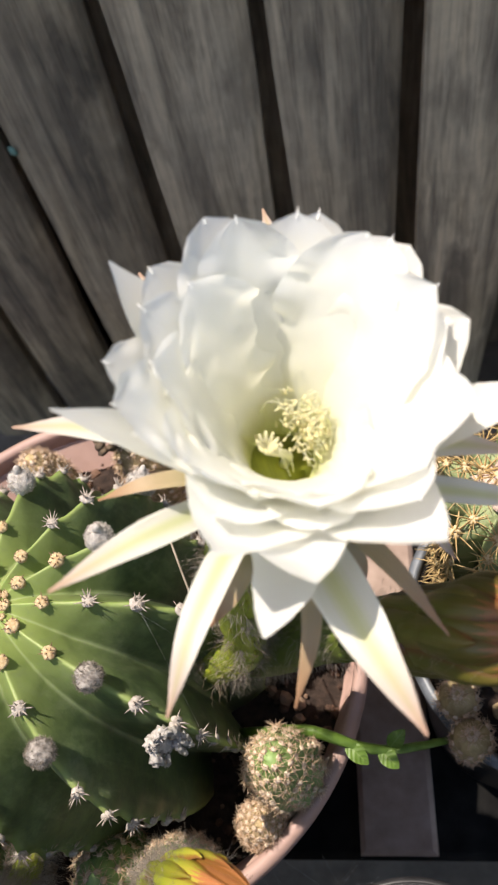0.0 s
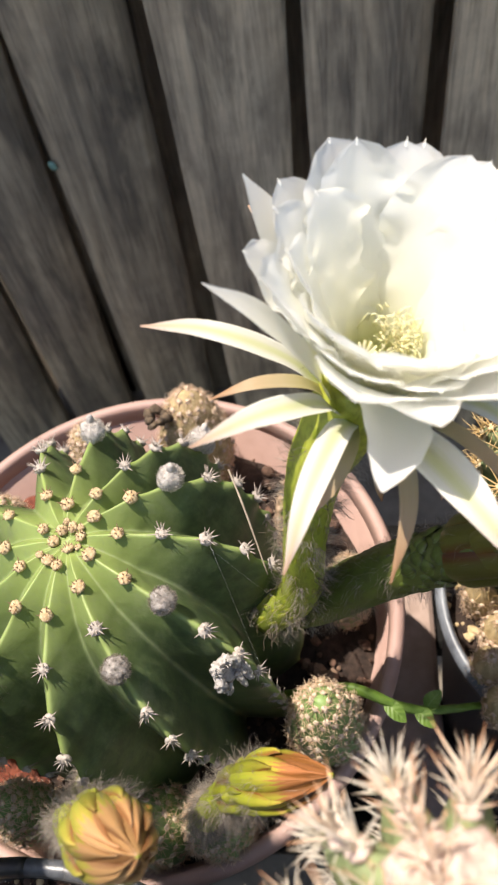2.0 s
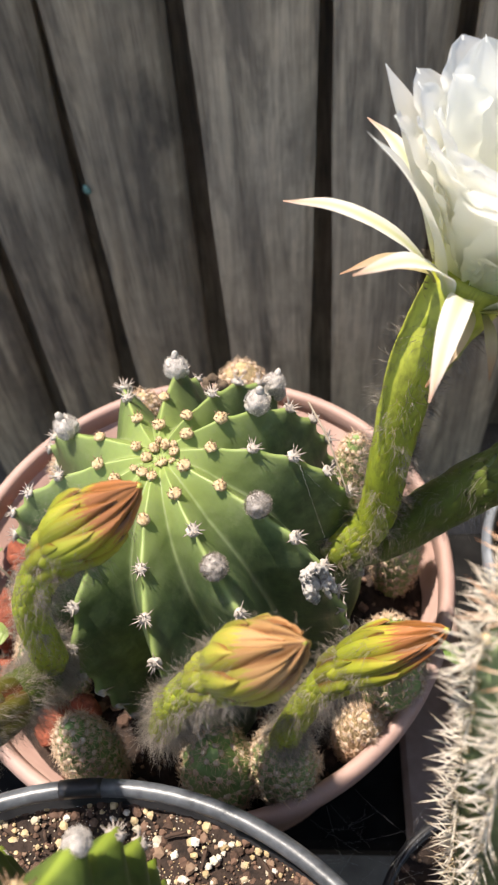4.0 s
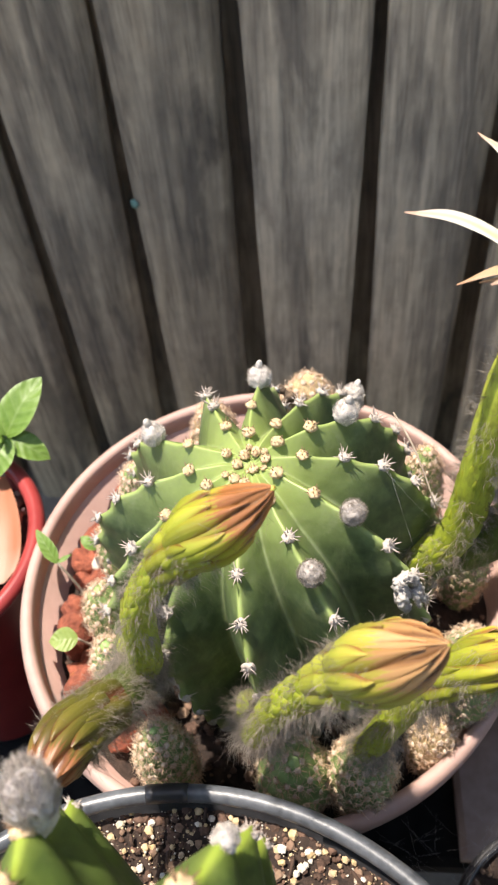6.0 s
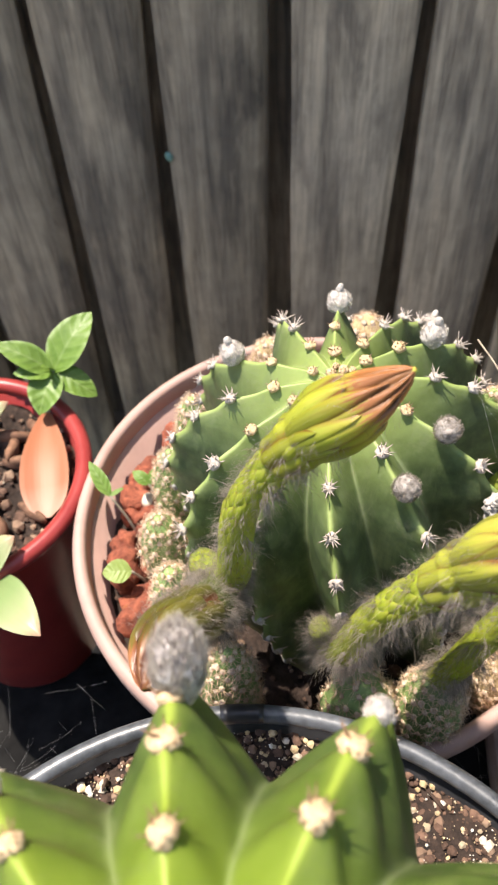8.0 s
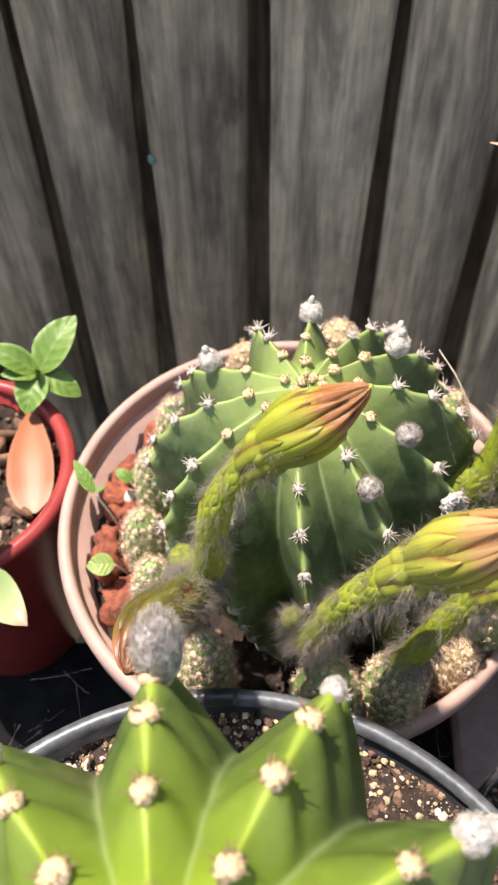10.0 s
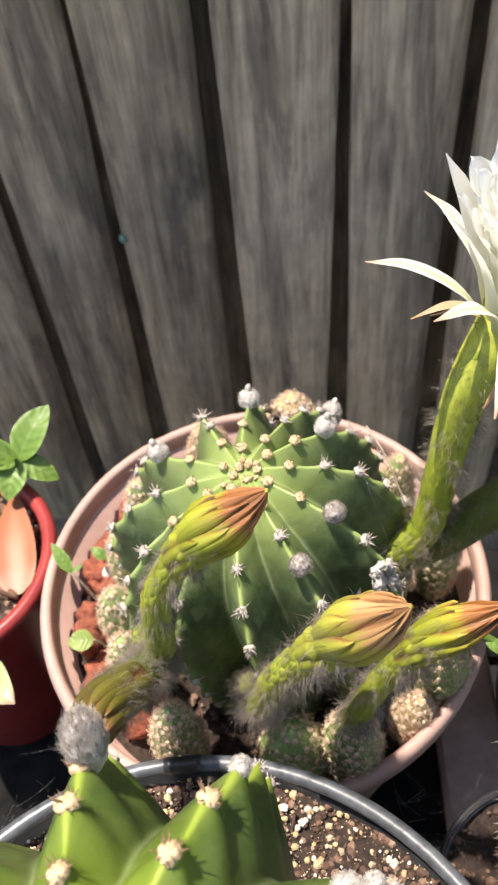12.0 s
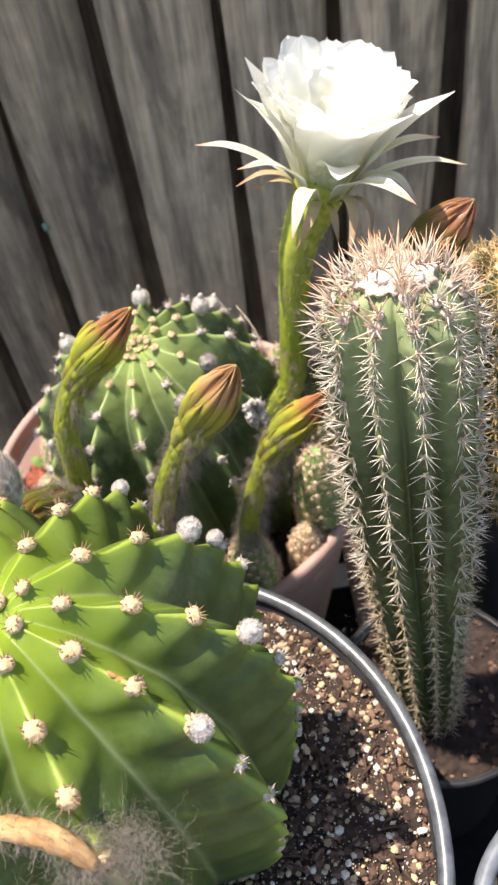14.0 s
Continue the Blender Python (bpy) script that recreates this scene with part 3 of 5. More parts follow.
def build_fence():
    fence = thing("wall_north", (0, FENCE_Y, 0), "weathered grey paling fence of upright wooden boards", "fence", kind="structure")
    edges = [-0.2150, -0.1272, -0.0285, 0.0718, 0.170, 0.280]
    while edges[-1] < 2.2:
        edges.append(edges[-1] + 0.099 + rng.uniform(-0.004, 0.006))
    while edges[0] > -2.2:
        edges.insert(0, edges[0] - 0.099 - rng.uniform(-0.004, 0.006))
    top = 1.35
    for i in range(len(edges) - 1):
        xa, xb = edges[i], edges[i + 1]
        near = -0.6 < xa < 0.6
        nz, nx = (48, 10) if near else (2, 4)
        # each board's near edge stands proud, its other edge tucks in behind the next
        proud = 0.013 + rng.uniform(-0.003, 0.003)
        gap = 0.010 + rng.uniform(-0.004, 0.004)
        if 0.05 < xb < 0.08:
            gap, proud = 0.006, 0.005
        elif -0.05 < xb < 0.0:
            gap, proud = 0.015, 0.015
        lean = rng.uniform(-0.004, 0.004)
        belly = rng.uniform(0.0008, 0.0026)
        taper = 0.012 if i % 2 else 0.007
        sd = rng.uniform(0, 50)
        front, back = [], []
        for k in range(nz + 1):
            z = GROUND_Z - 0.02 + (top - GROUND_Z + 0.02) * k / nz
            rf, rb = [], []
            for j in range(nx + 1):
                u = j / nx
                right = xb - gap - taper * max(0.0, 0.35 - z) / 0.35
                x = xa + (right - xa) * u + (0.0012 * noise.noise(V(sd, z * 9, j)) if near else 0)
                y = FENCE_Y + lean * (z - 0.2) * 0.3 + proud * 1.6 * u ** 3 - belly * math.sin(math.pi * u ** 0.8)
                edge = 0.0022 if j in (0, nx) else 0.0
                y += 0.0010 * noise.noise(V(sd + x * 55, z * 4, 1.3)) + 0.0016 * noise.noise(V(sd + x * 14, z * 6, 5.1)) if near else 0
                rf.append((x, y + edge, z))
                rb.append((x, y + 0.014, z))
            front.append(rf)
            back.append(rb)
        sh = Shape()
        rows = [f + b[::-1] for f, b in zip(front, back)]
        sh.grid(rows, [[(j / len(r), k / nz) for j in range(len(r))] for k, r in enumerate(rows)], True, True, True)
        part("board", sh, WOOD_NEW if -0.05 < xa < 0.5 else WOOD, fence, smooth=False)
    for i in range(len(edges) - 1):
        # an added second row of boards closes the gaps, keeping light out from behind
        x = edges[i]
        hind = Shape()
        ring = [(x - 0.0495, FENCE_Y + 0.082), (x + 0.0465, FENCE_Y + 0.082), (x + 0.0465, FENCE_Y + 0.096), (x - 0.0495, FENCE_Y + 0.096)]
        hind.grid([[(px, py, z) for px, py in ring] for z in (GROUND_Z - 0.02, top - 0.01)], [[(0, 0)] * 4] * 2, True, True, True)
        part("board", hind, WOOD, fence, smooth=False)
    for z in (0.05, 1.05):
        rail = Shape()
        x0, x1, y0, y1 = edges[0], edges[-1], FENCE_Y + 0.100, FENCE_Y + 0.138
        rail.grid([[(x0, y0, zz), (x1, y0, zz), (x1, y1, zz), (x0, y1, zz)] for zz in (z, z + 0.075)], [[(0, 0)] * 4] * 2, True, True, True)
        part("rail", rail, WOOD, fence, smooth=False)
    chip = Shape()
    blob(chip, (-0.1270, FENCE_Y - 0.001, 0.116), (0.003, 0.001, 0.005), n=6, seg=10, lump=0.4, freq=300)
    part("paint_fleck", chip, PAINT, fence, "faded green fleck of paint")
    drip = Shape()
    blob(drip, (0.2047, FENCE_Y + 0.0005, 0.2435), (0.0012, 0.0014, 0.0072), n=8, seg=10, lump=0.4, freq=240)
    part("drip", drip, WOOL_CREAM, fence, "pale dried drip on a board")


def build_bench():
    bench = thing("plant_bench", (0, -0.15, GROUND_Z), "low dark bench under the flower pots", "bench")

    def box(name, x0, x1, y0, y1, z0, z1, mat):
        g = 0.004
        sh = Shape()
        rows = []
        for z, k in ((z0, g), (z0 + g, 0), (z1 - g, 0), (z1, g)):
            rows.append([(x0 + k, y0 + k, z), (x1 - k, y0 + k, z), (x1 - k, y1 - k, z), (x0 + k, y1 - k, z)])
        sh.grid(rows, [[(0, 0)] * 4] * 4, True, True, True)
        part(name, sh, mat, bench, smooth=False)

    for y0, y1 in ((-0.460, -0.385), (-0.355, -0.245), (-0.215, -0.128), (-0.078, 0.010), (0.040, 0.128)):
        box("slat", -0.55, 0.55, y0, y1, -0.022, 0.0, BENCH)
    for x in (-0.49, 0.47):
        box("bearer", x, x + 0.02, -0.46, 0.128, -0.05, -0.022, BENCH)
    for x in (-0.5, 0.46):
        for y in (-0.44, 0.08):
            box("leg", x, x + 0.04, y, y + 0.04, GROUND_Z, -0.05, BENCH)


build_ground()
build_fence()
build_bench()


# ---- pots ----
def build_pot(name, at, radius, rim_z, rim_h, rim_out, wall, taper, material, label, rim_style="band", soil_z=None, wobble=0.0, rim_material=None):
    """A round pot: tapering body, rim and bottom, hollow down to its floor."""
    pot = thing(name, (at[0], at[1], 0), label, "flower pot")
    r = radius - rim_out
    bottom = radius * taper
    body = Shape()
    z1 = rim_z - rim_h
    lathe(body, at, [(0.004, 0.004), (bottom - 0.006, 0.0), (bottom, 0.005), (r * 0.985, z1), (r, z1 + 0.004), (r - wall, z1 + 0.004), (bottom - wall, 0.02), (0.004, 0.02)], 80, wobble)
    part("body", body, material, pot)
    rim = Shape()
    if rim_style == "band":
        prof = [(r - wall * 0.7, z1 + 0.001), (radius - 0.0022, z1 - 0.0005), (radius - 0.0006, z1 + 0.0015), (radius, rim_z - 0.004), (radius - 0.0012, rim_z - 0.001), (radius - 0.003, rim_z), (radius - wall - 0.0018, rim_z - 0.0004), (radius - wall - 0.0028, rim_z - 0.002), (r - wall * 0.9, z1 + 0.002), (r - wall * 0.7, z1 + 0.001)]
    else:
        q = rim_h * 0.5
        prof = [(radius - q + q * math.cos(a), rim_z - q + q * math.sin(a)) for a in [2 * math.pi * k / 14 for k in range(15)]]
    lathe(rim, at, prof, 120, wobble)
    part("rim", rim, rim_material or material, pot)
    return pot


def build_soil(name, at, radius, z, label, bumps=0.003, material=None):
    sh = Shape()
    rows, uvs = [], []
    for i in range(30):
        r = radius * (i + 0.05) / 29.05
        row = []
        for j in range(72):
            a = 2 * math.pi * j / 72
            x, y = at[0] + r * math.cos(a), at[1] + r * math.sin(a)
            row.append((x, y, z + bumps * noise.noise(V(x * 70, y * 70, z)) + bumps * 0.6 * noise.noise(V(x * 210, y * 210, z))))
        rows.append(row)
        uvs.append([(0, 0)] * 72)
    sh.grid(rows, uvs, True, True)
    return solo(name, sh, material or SOIL, label, "soil", kind="stuff")


ICO_V, ICO_F = [], []


def _ico():
    t = (1 + 5**0.5) / 2
    for a, b in ((-1, t), (1, t), (-1, -t), (1, -t)):
        ICO_V.append(V(a, b, 0).normalized())
    for a, b in ((-1, t), (1, t), (-1, -t), (1, -t)):
        ICO_V.append(V(0, a, b).normalized())
    for a, b in ((t, -1), (t, 1), (-t, -1), (-t, 1)):
        ICO_V.append(V(a, 0, b).normalized())
    pts = ICO_V
    for i in range(12):
        for j in range(i + 1, 12):
            for k in range(j + 1, 12):
                d = [(pts[i] - pts[j]).length, (pts[j] - pts[k]).length, (pts[i] - pts[k]).length]
                if max(d) < 1.1:
                    n = (pts[j] - pts[i]).cross(pts[k] - pts[i])
                    ICO_F.append((i, j, k) if n.dot(pts[i]) > 0 else (i, k, j))


_ico()


def grain(sh, c, r, squash=0.75):
    o = len(sh.v)
    tw = rng.uniform(0, 6.28)
    cs, sn = math.cos(tw), math.sin(tw)
    for p in ICO_V:
        k = r * rng.uniform(0.72, 1.15)
        x, y = p.x * cs - p.y * sn, p.x * sn + p.y * cs
        sh.v.append((c[0] + x * k, c[1] + y * k * rng.uniform(0.85, 1.1), c[2] + p.z * k * squash))
        sh.uv.append((0.5, 0.5))
    sh.f += [tuple(i + o for i in f) for f in ICO_F]


def scatter(name, at, radius, z, count, sizes, material, label, category="grit", power=3):
    sh = Shape()
    made = 0
    while made < count:
        a, r = rng.uniform(0, 2 * math.pi), radius * math.sqrt(rng.random())
        x, y = at[0] + r * math.cos(a), at[1] + r * math.sin(a)
        made += 1
        s = sizes[0] + (sizes[1] - sizes[0]) * rng.random() ** power
        grain(sh, (x, y, z + s * 0.05 + 0.003 * noise.noise(V(x * 70, y * 70, z))), s)
    return solo(name, sh, material, label, category, kind="stuff", smooth=False)


SOIL_Z = 0.2105
PINK, BLK, REDP = (0.0, 0.002), (-0.0193, -0.2223), (-0.180, 0.025)
SPOT, SIDEP, NEARP = (0.1240, -0.1380), (0.1925, 0.005), (0.162, -0.275)
build_pot("flower_pot", PINK, 0.1132, 0.1813, 0.014, 0.004, 0.0034, 0.70, CLAY, "large pinkish terracotta-coloured plastic pot holding a ball cactus and its offsets", wobble=0.004)
black_pot = build_pot("flower_pot", BLK, 0.1206, 0.2230, 0.0060, 0.003, 0.002, 0.76, BLACK, "black plastic nursery pot with a rolled shiny rim", "roll", rim_material=BLACK_RIM)
mark = Shape()
rows = []
for k in range(7):
    a = radians(97.5 - 7 * k / 6)
    ring = []
    for j in range(12):
        b = 2 * math.pi * j / 12
        q = 0.00325
        rr = 0.1206 - 0.0030 + q * math.cos(b)
        ring.append((BLK[0] + rr * math.cos(a), BLK[1] + rr * math.sin(a), 0.2230 - 0.0030 + q * math.sin(b)))
    rows.append(ring)
mark.grid(rows, [[(0, 0)] * 12] * 7, True, True, True)
part("rim_mark", mark, BLACK, black_pot, "dull black seam mark on the rim")
build_pot("flower_pot", REDP, 0.0660, 0.170, 0.0085, 0.003, 0.004, 0.66, RED, "small glossy red glazed pot of seedlings and succulents", "roll")
build_pot("flower_pot", SPOT, 0.0520, 0.132, 0.004, 0.002, 0.0015, 0.80, BLACK, "small black plastic pot of a tall spiny cactus", "roll")
build_pot("flower_pot", SIDEP, 0.066, 0.180, 0.010, 0.003, 0.002, 0.75, BLACK, "black plastic pot with a worn grey rim beside the pink pot", "band", rim_material=BLACK_WORN)
build_pot("flower_pot", NEARP, 0.062, 0.195, 0.007, 0.003, 0.002, 0.75, BLACK, "empty-looking black plastic pot near the large black pot", "roll", rim_material=BLACK_WORN)

build_soil("potting_soil", PINK, 0.1030, 0.149, "dark potting soil in the pink pot", 0.006)
build_soil("potting_soil", BLK, 0.1165, SOIL_Z, "dark brown potting soil speckled with perlite in the black pot", 0.005)
build_soil("potting_soil", REDP, 0.0600, 0.153, "dark crumbly soil with bark in the red pot", 0.006)
build_soil("potting_soil", SPOT, 0.0495, 0.126, "dark soil round a spiny column cactus", 0.004)
build_soil("potting_soil", SIDEP, 0.0620, 0.163, "dry brown soil in a black pot", 0.005)
build_soil("potting_soil", NEARP, 0.0585, 0.178, "dry brown soil in a black pot by the large one", 0.004)
scatter("soil_crumbs", BLK, 0.1150, SOIL_Z + 0.0005, 17000, (0.0004, 0.0024), GRIT, "dark brown crumbs of bark and peat on the soil", "soil", 5)
scatter("perlite", BLK, 0.1150, SOIL_Z + 0.0012, 6000, (0.00025, 0.0020), PERLITE, "white and cream perlite grains on dark soil", "perlite", 7)
scatter("yellow_grit", BLK, 0.1150, SOIL_Z + 0.0013, 4200, (0.00025, 0.0019), AMBER, "yellowish pumice grains on dark soil", "grit", 6)
fibres = Shape()
for k in range(420):
    a, r = rng.uniform(0, 2 * math.pi), 0.112 * math.sqrt(rng.random())
    p = V(BLK[0] + r * math.cos(a), BLK[1] + r * math.sin(a), SOIL_Z + 0.0022 + rng.uniform(0, 0.0012))
    b = rng.uniform(0, 2 * math.pi)
    q = p + V(math.cos(b), math.sin(b), rng.uniform(-0.15, 0.2)) * rng.uniform(0.003, 0.008)
    tube(fibres, [p, (p + q) / 2 + V(0, 0, 0.0006), q], [0.0005, 0.0007, 0.0003], 6, 5, 0.5)
solo("bark_fibre", fibres, FIBRE, "dark bark fibres strewn over the potting soil", "bark", kind="stuff")
scatter("soil_crumbs", PINK, 0.101, 0.151, 700, (0.001, 0.004), GRIT, "dark crumbs on the soil of the pink pot", "soil")
scatter("soil_crumbs", REDP, 0.057, 0.155, 420, (0.001, 0.0045), GRIT, "dark crumbs of bark in the red pot", "soil")
scatter("perlite", REDP, 0.057, 0.156, 40, (0.0006, 0.002), PERLITE, "sparse white grains in the red pot", "perlite")
scatter("soil_crumbs", SPOT, 0.048, 0.127, 220, (0.001, 0.003), GRIT, "dry crumbs round the spiny column cactus", "soil")
scatter("soil_crumbs", SIDEP, 0.060, 0.164, 300, (0.001, 0.005), AMBER, "tan crumbs and chips in a black pot", "grit")
scatter("soil_crumbs", NEARP, 0.056, 0.179, 300, (0.0008, 0.003), AMBER, "tan dusty crumbs in a black pot", "grit")

# ---- cactus parts ----
def star_mesh(name, count, length, r, material, spread=(50, 88), seed=1, pad=None, pad_material=None, sides=4, curl=0.0):
    """A small areole: a woolly pad and a star of spines, standing along z. Pad and spines are two materials of one mesh."""
    rg = random.Random(seed)
    sh = Shape()
    if pad:
        blob(sh, (0, 0, pad * 0.1), (pad, pad * 0.92, pad * 0.62), n=8, seg=14, lump=0.4, freq=1500)
    npad = len(sh.f)
    for k in range(count):
        a = 2 * math.pi * (k + rg.uniform(-0.25, 0.25)) / count
        th = radians(rg.uniform(*spread))
        way = V(math.sin(th) * math.cos(a), math.sin(th) * math.sin(a), math.cos(th))
        ln = length * rg.uniform(0.65, 1.15)
        cone(sh, V(0, 0, 0) + way * ((pad or 0) * 0.6), way, ln, r, sides, V(rg.uniform(-1, 1), rg.uniform(-1, 1), rg.uniform(-0.5, 1)) * (ln * curl))
    me = sh.mesh(name)
    if pad:
        me.materials.append(pad_material)
        me.materials.append(material)
        idx = np.zeros(len(me.polygons), dtype=np.int32)
        idx[npad:] = 1
        me.polygons.foreach_set("material_index", idx)
    else:
        me.materials.append(material)
    return me


def fuzz(sh, c, radii, axis, count, length, r, lean=0.6, seed=2, droop=0.0):
    """Fine hairs over an egg round c."""
    rg = random.Random(seed)
    a, e, g = frame_of(axis)
    c = Vector(c)
    for _ in range(count):
        z = rg.uniform(-0.75, 1.0)
        ph = rg.uniform(0, 2 * math.pi)
        q = math.sqrt(max(0.0, 1 - z * z))
        d = e * (q * math.cos(ph) * radii[0]) + g * (q * math.sin(ph) * radii[1]) + a * (z * radii[2])
        way = (d.normalized() + a * lean + V(rg.uniform(-1, 1), rg.uniform(-1, 1), rg.uniform(-1, 1)) * 0.35).normalized()
        ln = length * rg.uniform(0.5, 1.2)
        hair(sh, c + d * 0.97, way, ln, r, rg, 0.35, droop)
    return sh


def tube_hair(sh, points, radii, count, length, r, u0=0.0, u1=1.0, forward=0.3, droop=0.5, seed=3, tufts=0, drop=0.45):
    """Hairs over a tube, in loose tufts."""
    rg = random.Random(seed)
    pts = curve(points, 60)
    fr = frames(pts)
    spots = [(rg.uniform(u0, u1), rg.uniform(0, 2 * math.pi)) for _ in range(tufts)] if tufts else None
    for _ in range(count):
        if spots:
            u, an = rg.choice(spots)
            u, an = min(max(u + rg.gauss(0, 0.006), 0), 1), an + rg.gauss(0, 0.12)
        else:
            u, an = rg.uniform(u0, u1), rg.uniform(0, 2 * math.pi)
        k = min(int(u * 59), 58)
        t, s, w = fr[k]
        d = s * math.cos(an) + w * math.sin(an)
        if d.z > 0.1 and rg.random() < drop:
            continue
        rad = lerp_list(radii, u)
        p = pts[k] + (pts[k + 1] - pts[k]) * (u * 59 - k) + d * rad * 1.03
        way = (d + t * (forward + rg.uniform(-0.3, 0.3)) + V(0, 0, -0.35 * droop) + V(rg.uniform(-1, 1), rg.uniform(-1, 1), rg.uniform(-1, 1)) * 0.45).normalized()
        ln = length * rg.uniform(0.4, 1.3)
        hair(sh, p, way, ln * 1.2, r, rg, 1.0, droop, 6)
    return sh


def tube_scales(sh, points, radii, rows, per, length, width, u0=0.0, u1=1.0, stand_off=0.25):
    """Small pointed scales in a spiral over a tube."""
    pts = curve(points, 80)
    fr = frames(pts)
    for i in range(rows):
        u = u0 + (u1 - u0) * i / max(1, rows - 1)
        k = min(int(u * 79), 78)
        t, s, w = fr[k]
        rad = lerp_list(radii, u)
        for j in range(per):
            an = 2 * math.pi * (j + 0.5 * (i % 2)) / per + rng.uniform(-0.12, 0.12)
            d = s * math.cos(an) + w * math.sin(an)
            p = pts[k] + d * rad * 0.95
            ln = length * rng.uniform(0.8, 1.2)
            tip = p + t * ln + d * (ln * stand_off)
            leaf(sh, p, tip, width * rng.uniform(0.85, 1.15), d, ln * 0.03, 0.62, -0.42, 0.00035, 7, 4)
    return sh


def dome_point(spec, a, r_or_v, crest):
    """A point of a ribbed body: a is the angle round it, r_or_v runs 0 at the top to 2 at the base."""
    R, H, n, depth, low_r, low_z, apex, lean = (spec[k] for k in ("R", "H", "n", "depth", "low_r", "low_z", "apex", "lean"))
    v = r_or_v
    if v <= 1:
        th = v * math.pi / 2
        q, c = math.sin(th), math.cos(th)
        k = (q**n + c**n) ** (-1 / n)
        r, h = R * q * k, -H * (1 - c * k)
    else:
        u = v - 1
        r = R + (low_r - R) * u**1.8
        h = -H - (apex[2] - H - low_z) * u
    d = depth * min(1.0, (r / R) ** 0.9 + 0.04)
    rr = r - d * R * (1 - crest) * min(1.0, r / R * 1.6)
    h -= spec["sink"] * (1 - crest) * min(1, r / R * 2.2)
    h -= spec["dimple"] * math.exp(-((r / (0.09 * R)) ** 2))
    x, y = rr * math.cos(a), rr * math.sin(a)
    # the growing point sits off the middle
    off = max(0.0, 1 - r / R) ** 2
    x, y = x + spec["pole"][0] * off, y + spec["pole"][1] * off
    return V(apex[0] + x + lean[0] * h, apex[1] + y + lean[1] * h, apex[2] + h - lean[0] * x - lean[1] * y)


def rib_crest(spec, a):
    """How far from furrow (0) to crest (1) the angle a lies."""
    ribs = spec["ribs"]
    a = a % (2 * math.pi)
    best = 0.0
    n = len(ribs)
    for i in range(n):
        lo, hi = ribs[i], ribs[(i + 1) % n] + (2 * math.pi if i == n - 1 else 0)
        b = a if a >= lo else a + 2 * math.pi
        if lo <= b <= hi:
            u = (b - lo) / (hi - lo)
            return abs(2 * u - 1) ** spec["sharp"]
    return best


def build_dome(spec, name, material, parent, per_rib=18, rows=64, label=""):
    ribs = spec["ribs"]
    n = len(ribs)
    angles = []
    for i in range(n):
        lo, hi = ribs[i], ribs[(i + 1) % n] + (2 * math.pi if i == n - 1 else 0)
        angles += [lo + (hi - lo) * k / per_rib for k in range(per_rib)]
    # run from the top along each rib, so that the bulges sit at the areoles
    runs = []
    even = dict(spec, pole=(0.0, 0.0))
    for a in ribs:
        line = [dome_point(even, a, 0.0, 1.0)] + [dome_point(even, a, 0.012 + (2 - 0.012) * i / rows, 1.0) for i in range(rows + 1)]
        total, run = 0.0, []
        for p, q in zip(line, line[1:]):
            total += (q - p).length
            run.append(total)
        runs.append(run)
    sh = Shape()
    rr, uu = [], []
    for i in range(rows + 1):
        v = 0.012 + (2 - 0.012) * i / rows
        row, uv = [], []
        for k, a in enumerate(angles):
            c = rib_crest(spec, a)
            p = dome_point(spec, a, v, c)
            k0 = k // per_rib
            near = k0 if k % per_rib < per_rib / 2 else (k0 + 1) % n
            beat = 2 * math.pi * (runs[near][i] - spec["starts"][near]) / spec["pitch"]
            wave = math.cos(beat) * min(1, v * 2.5)
            fade = 1.0 if v < 1 else max(0.0, 1 - (v - 1) * 1.5)
            turn = (1 if near == k0 else -1) * spec["flank"] * 4 * c * (1 - c) * wave * fade
            p = p + V(-math.sin(a), math.cos(a), 0) * turn
            wob = spec["wob"] * noise.noise(V(math.cos(a) * 3, math.sin(a) * 3, v * 5)) * min(1, v)
            scal = spec["notch"] * c**3 * wave * fade
            out = V(math.cos(a), math.sin(a), 0.3)
            row.append(p + out * (wob + scal))
            uv.append((c, i / rows))
        rr.append(row)
        uu.append(uv)
    sh.grid(rr, uu, True, True, False)
    return part(name, sh, material, parent, label)


def crest_spot(spec, k, dist):
    """The place and outward way on rib k at a run of dist metres from the top."""
    a = spec["ribs"][k]
    even = dict(spec, pole=(0.0, 0.0))
    run, last = 0.0, dome_point(even, a, 0.0, 1.0)
    v = 0.0
    while v < 2:
        v += 0.004
        flat = dome_point(even, a, v, 1.0)
        run += (flat - last).length
        if run >= dist:
            p = dome_point(spec, a, v, 1.0)
            q = dome_point(spec, a, v + 0.01, 1.0)
            t = (q - p).normalized()
            side = V(-math.sin(a), math.cos(a), 0)
            return p, side.cross(t).normalized() * -1 if side.cross(t).z < 0 and v < 1 else side.cross(t).normalized()
        last = flat
    return None


STAR = star_mesh("areole", 12, 0.0040, 0.00027, SPINE_STAR, (35, 85), 4, 0.0021, WOOL_CREAM)
STAR_B = star_mesh("areole", 10, 0.0036, 0.00028, SPINE_STAR, (30, 88), 9, 0.0022, WOOL_CREAM)
DOT = star_mesh("areole", 9, 0.0023, 0.00026, SPINE_BROWN, (15, 70), 5, 0.0022, WOOL_PEACH)
DOT_B = star_mesh("areole", 8, 0.0021, 0.00026, SPINE_BROWN, (15, 75), 6, 0.0023, WOOL_PEACH)


